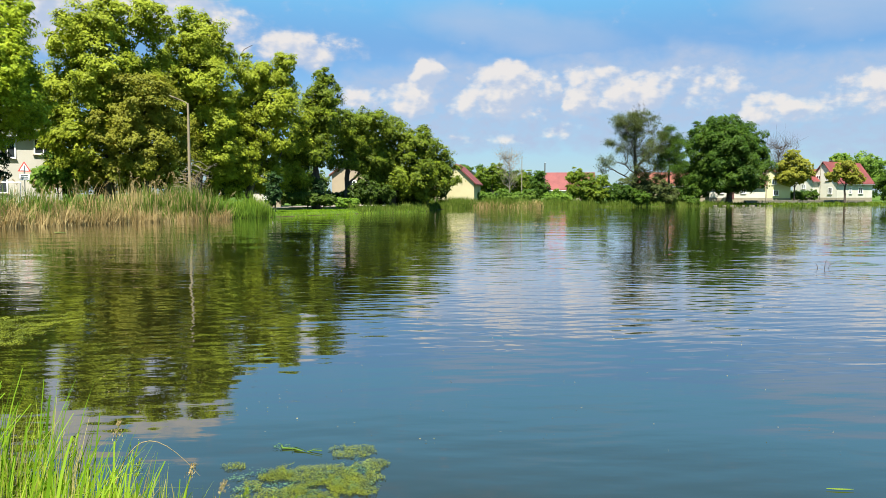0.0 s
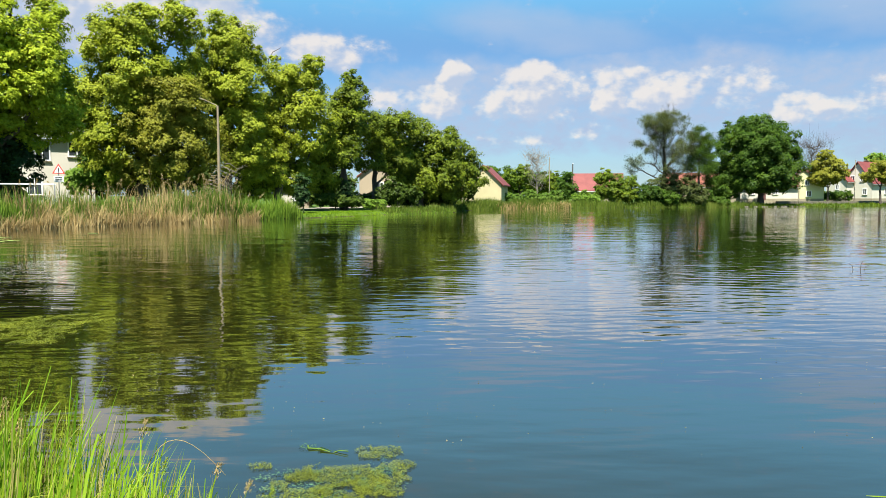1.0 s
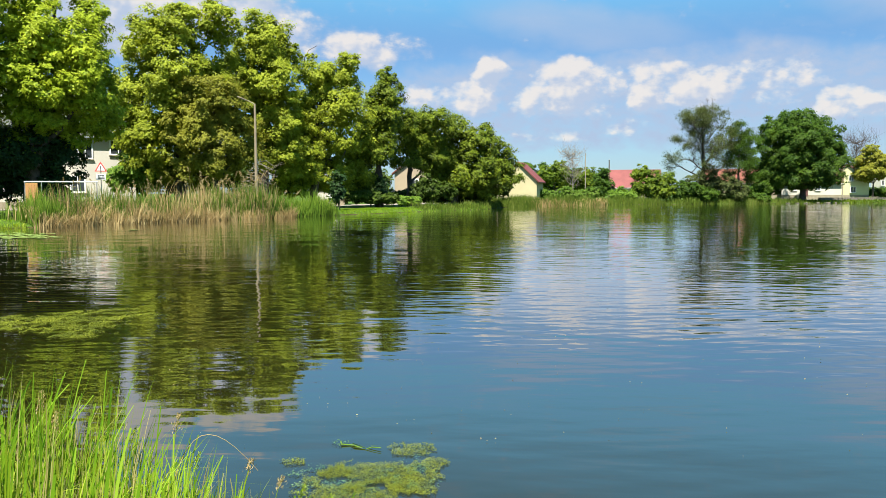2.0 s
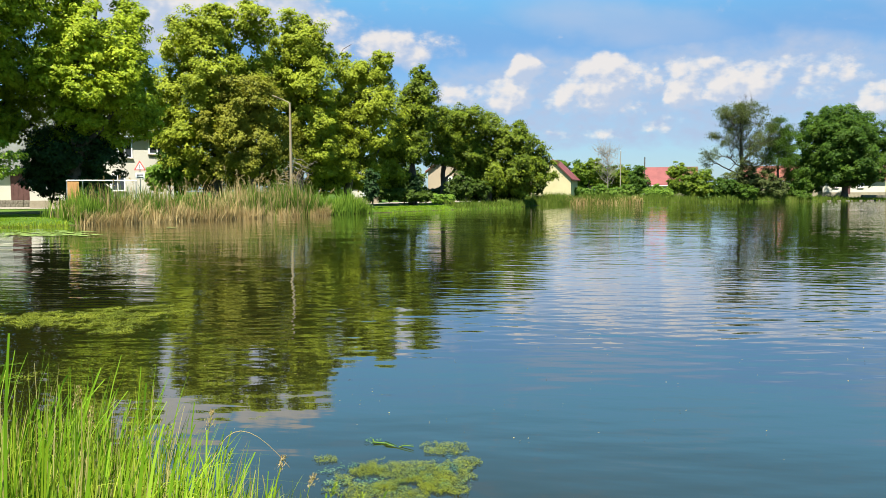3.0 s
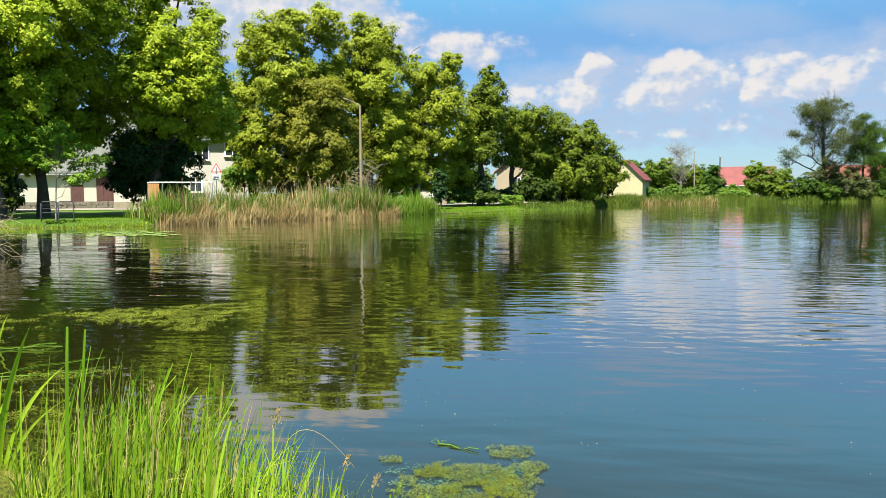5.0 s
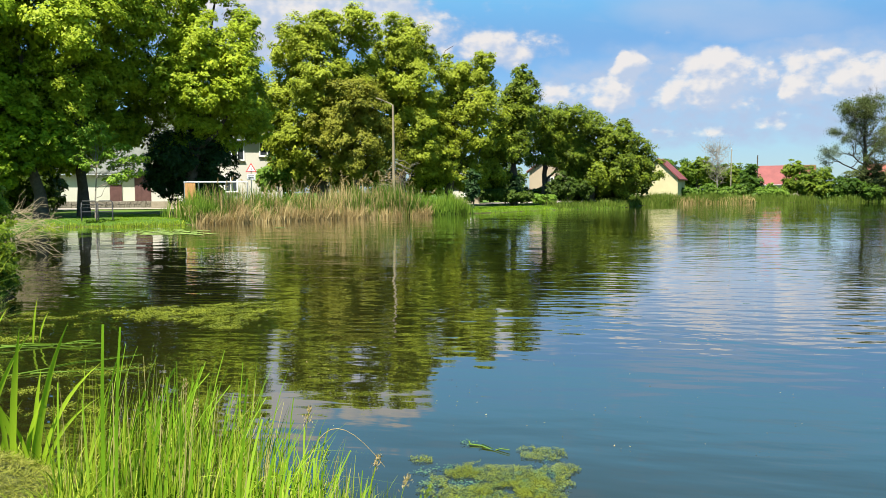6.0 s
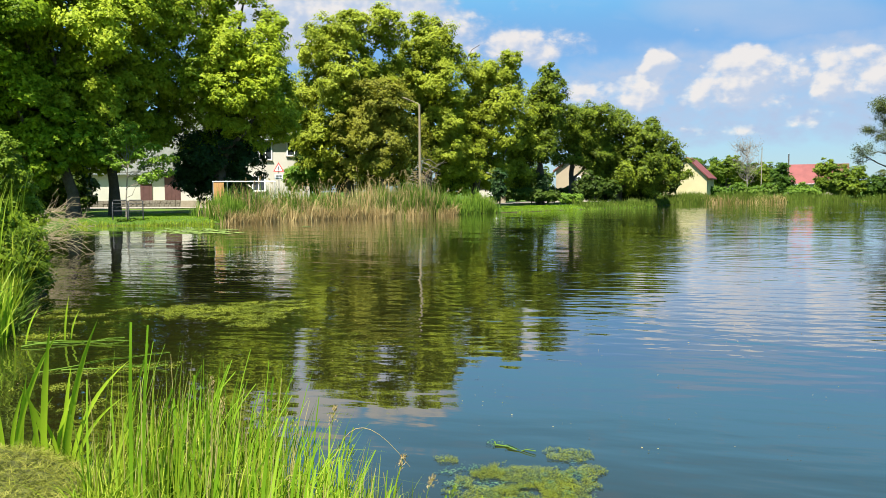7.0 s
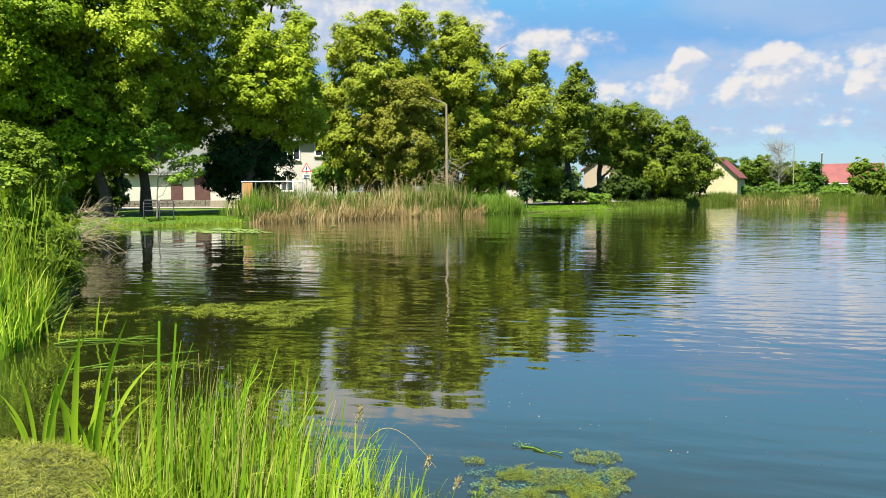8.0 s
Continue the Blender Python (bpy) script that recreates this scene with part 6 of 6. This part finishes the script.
weed_mat("floating_weed", [(-7.0, 9.85, 0.95, 0.42, 25), (-6.2, 10.3, 0.9, 0.42, 30), (-5.75, 10.85, 0.5, 0.2, 30), (-5.5, 9.5, 0.7, 0.55, 30), (-5.15, 8.9, 0.48, 0.30, 30), (-6.3, 9.3, 0.5, 0.25, 25), (-6.1, 9.9, 1.5, 0.7, 28)], 10000, 0.018, "patchy yellow-green water weed afloat on the dark water", 112, 0.24, 4.6)
weed_mat("floating_weed", [(-8.0, 8.85, 0.55, 0.16, 30), (-8.6, 9.1, 0.45, 0.2, 30), (-7.4, 8.4, 0.42, 0.14, 30), (-7.2, 7.5, 0.6, 0.25, 30)], 9000, 0.02, "thin raft of water weed off the bank", 113, 0.26, 5.0)
weed_mat("floating_weed", [(-5.3, 6.25, 0.55, 0.22, 42), (-4.85, 6.5, 0.45, 0.2, 42), (-5.0, 5.7, 0.6, 0.2, 30), (-4.4, 5.2, 0.5, 0.22, 30), (-3.2, 5.3, 0.4, 0.15, 10)], 7500, 0.016, "thin water weed under fallen reed stems", 114, 0.22, 5.0)
weed_mat("floating_specks", [(-4.0, 7.5, 5.5, 3.5, 30), (2.0, 9.0, 6.0, 4.0, 0)], 3, 0.013, "scattered pale specks on the water", 115, 3.0, 1.0, "straw")


def fallen_stem(x0, y0, x1, y1, z1, r, seed):
    rng = np.random.default_rng(seed)
    s = base("fallen_reed", x0, y0, 0.01, 0, "fallen pale green reed stem lying on the water", "reed", "fallen reed stems")
    line = wobbly((0, 0, 0), (x1 - x0, y1 - y0, z1), 7, 0.012, rng)
    put_mesh("stem", *tube_arrays(line, np.linspace(r, r * 0.5, 7), 6), M["fresh"], s, smooth=True)
    put_mesh("leaf", *ribbon(line[2:] + [0, 0, 0.012], np.linspace(0.03, 0.008, 5), (0.5, -0.6, 0.3)), M["fresh"], s)


fallen_stem(-5.75, 6.0, -5.0, 7.0, 0.03, 0.009, 121)
fallen_stem(-5.6, 6.15, -4.7, 6.55, 0.02, 0.008, 122)
fallen_stem(-6.9, 6.95, -6.1, 7.65, 0.01, 0.012, 123)
fallen_stem(-7.1, 7.2, -5.9, 7.5, 0.01, 0.009, 124)
fallen_stem(-1.12, 5.2, -0.82, 5.08, 0.004, 0.006, 125)


def lily_pads():
    rng = np.random.default_rng(131)
    bm = bmesh.new()
    c = bm.verts.new((0, 0, 0.0))
    rim = [bm.verts.new((math.cos(a), math.sin(a), 0.04 + 0.05 * math.sin(3 * a))) for a in np.linspace(0.25, 2 * math.pi - 0.25, 14)]
    for p, q in zip(rim, rim[1:]):
        bm.faces.new((c, p, q))
    me = bpy.data.meshes.new("lily_pad")
    bm.to_mesh(me)
    bm.free()
    me.materials.append(M["pad"])
    spots = [(-19.9, 28.7, 1.5, 1.3, 46), (-20.8, 30.4, 1.5, 1.3, 40), (-18.5, 28.5, 1.3, 0.8, 26), (-17.2, 34.5, 0.6, 0.6, 5)]
    for x, y, a, b, n in spots:
        for _ in range(n):
            ob = new("lily_pad", me)
            r = rng.uniform(0.13, 0.24)
            ob.matrix_world = pose(x + rng.normal() * a * 0.5, y + rng.normal() * b * 0.5, 0.006 + rng.uniform(0, 0.01), 0, 0, rng.uniform(0, 360)) @ Matrix.Diagonal((r, r, r * 0.5, 1))
            tagged(ob, "round green water-lily pad floating by the lawn", "lily pad", "water-lily pads")


M["pad"] = surface("lily_pad", (0.10, 0.16, 0.03), (0.20, 0.26, 0.07), 1.0, 14.0, 0.65, spec=0.15)
lily_pads()


def dead_branches(x, y):
    """Bleached twigs that fan out of the bank's bush over the water."""
    rng = np.random.default_rng(141)
    s = base("dead_branches", x, y, 0.0, 44, "tangle of bleached dead branches hanging over the water", "branches")
    for i in range(30):
        p0 = np.array([rng.normal() * 0.25 - 0.5, rng.normal() * 0.3, rng.uniform(0.15, 0.9)])
        a = rng.uniform(-0.75, 0.75)
        reach = rng.uniform(0.7, 1.9)
        p1 = p0 + np.array([reach * math.cos(a), rng.normal() * 0.45, reach * math.sin(a) * 0.75])
        p1[2] = np.clip(p1[2], 0.02, 1.6)
        line = wobbly(p0, p1, 7, 0.06, rng)
        line[:, 2] += 0.16 * np.sin(np.linspace(0, np.pi, 7))
        branch = put_mesh("branch", *tube_arrays(line, np.linspace(0.010, 0.004, 7), 5), M["twig"], s)
        for _ in range(5):
            j = rng.integers(1, 6)
            e = line[j] + np.array([rng.uniform(0.1, 0.55), rng.normal() * 0.18, rng.normal() * 0.25])
            put_mesh("twig", *tube_arrays(wobbly(line[j], e, 4, 0.03, rng), np.linspace(0.006, 0.003, 4), 4), M["twig"], branch)


dead_branches(-16.6, 17.6)


def arching_stem():
    s = base("arching_grass", -1.72, 3.75, ground_z(-1.72, 3.75), 0, "long thin grass stem arching over the water", "grass")
    a = np.linspace(0, 1, 14)
    line = np.stack([0.30 * a + 0.16 * a**3, 0.12 * a, 0.1 + 1.55 * a - 1.28 * a**2], 1)
    put_mesh("stem", *tube_arrays(line, np.linspace(0.003, 0.0012, 14), 5), M["straw"], s)


arching_stem()


def water_stems(x, y):
    s = base("water_stems", x, y, 0.0, 0, "few dark bare stems standing out of the water", "stems")
    for dx, lean, h in ((-0.1, -0.12, 0.16), (0.05, 0.05, 0.2), (0.12, 0.2, 0.14)):
        put_mesh("stem", *tube_arrays([(dx, 0, -0.05), (dx + lean * 0.3, 0, h * 0.6), (dx + lean, 0, h)], [0.008, 0.006, 0.004], 5), M["bark"], s)


water_stems(9.08, 18.21)


def floating_leaf(x, y, length, turn):
    s = base("floating_leaf", x, y, 0.006, turn, "single green blade afloat on the water", "leaf")
    a = np.linspace(0, 1, 6)
    put_mesh("blade", *ribbon(np.stack([a * length, 0.1 * length * a**2, 0.004 + 0 * a], 1), 0.02 * np.sin(0.3 + 2.7 * a), (0, 1, 0)), M["grass"], s)


floating_leaf(2.28, 4.43, 0.16, -10)


def turf():
    """Short meadow grass round the place where the camera stands."""
    rng = np.random.default_rng(151)
    p = rng.uniform((-5.5, -4.0), (6.0, 4.0), (15000, 2))
    p = p[(shore_distance(p[:, 0], p[:, 1]) > 0.15) & (np.hypot(p[:, 0] + 3.12, p[:, 1] - 3.05) > 0.7)]
    n = len(p)
    a = rng.uniform(0, 2 * np.pi, n)
    lean = np.stack([np.cos(a), np.sin(a)], 1) * rng.uniform(0.1, 0.7, n)[:, None]
    v, f = blade_arrays(np.column_stack([p, ground_height(p[:, 0], p[:, 1]) - 0.01]), rng.uniform(0.05, 0.16, n), rng.uniform(0.006, 0.012, n), lean, rng, 2)
    tagged(put_mesh("turf", v, f, M["grass"]), "short green turf on the near bank", "grass", kind="stuff")


turf()
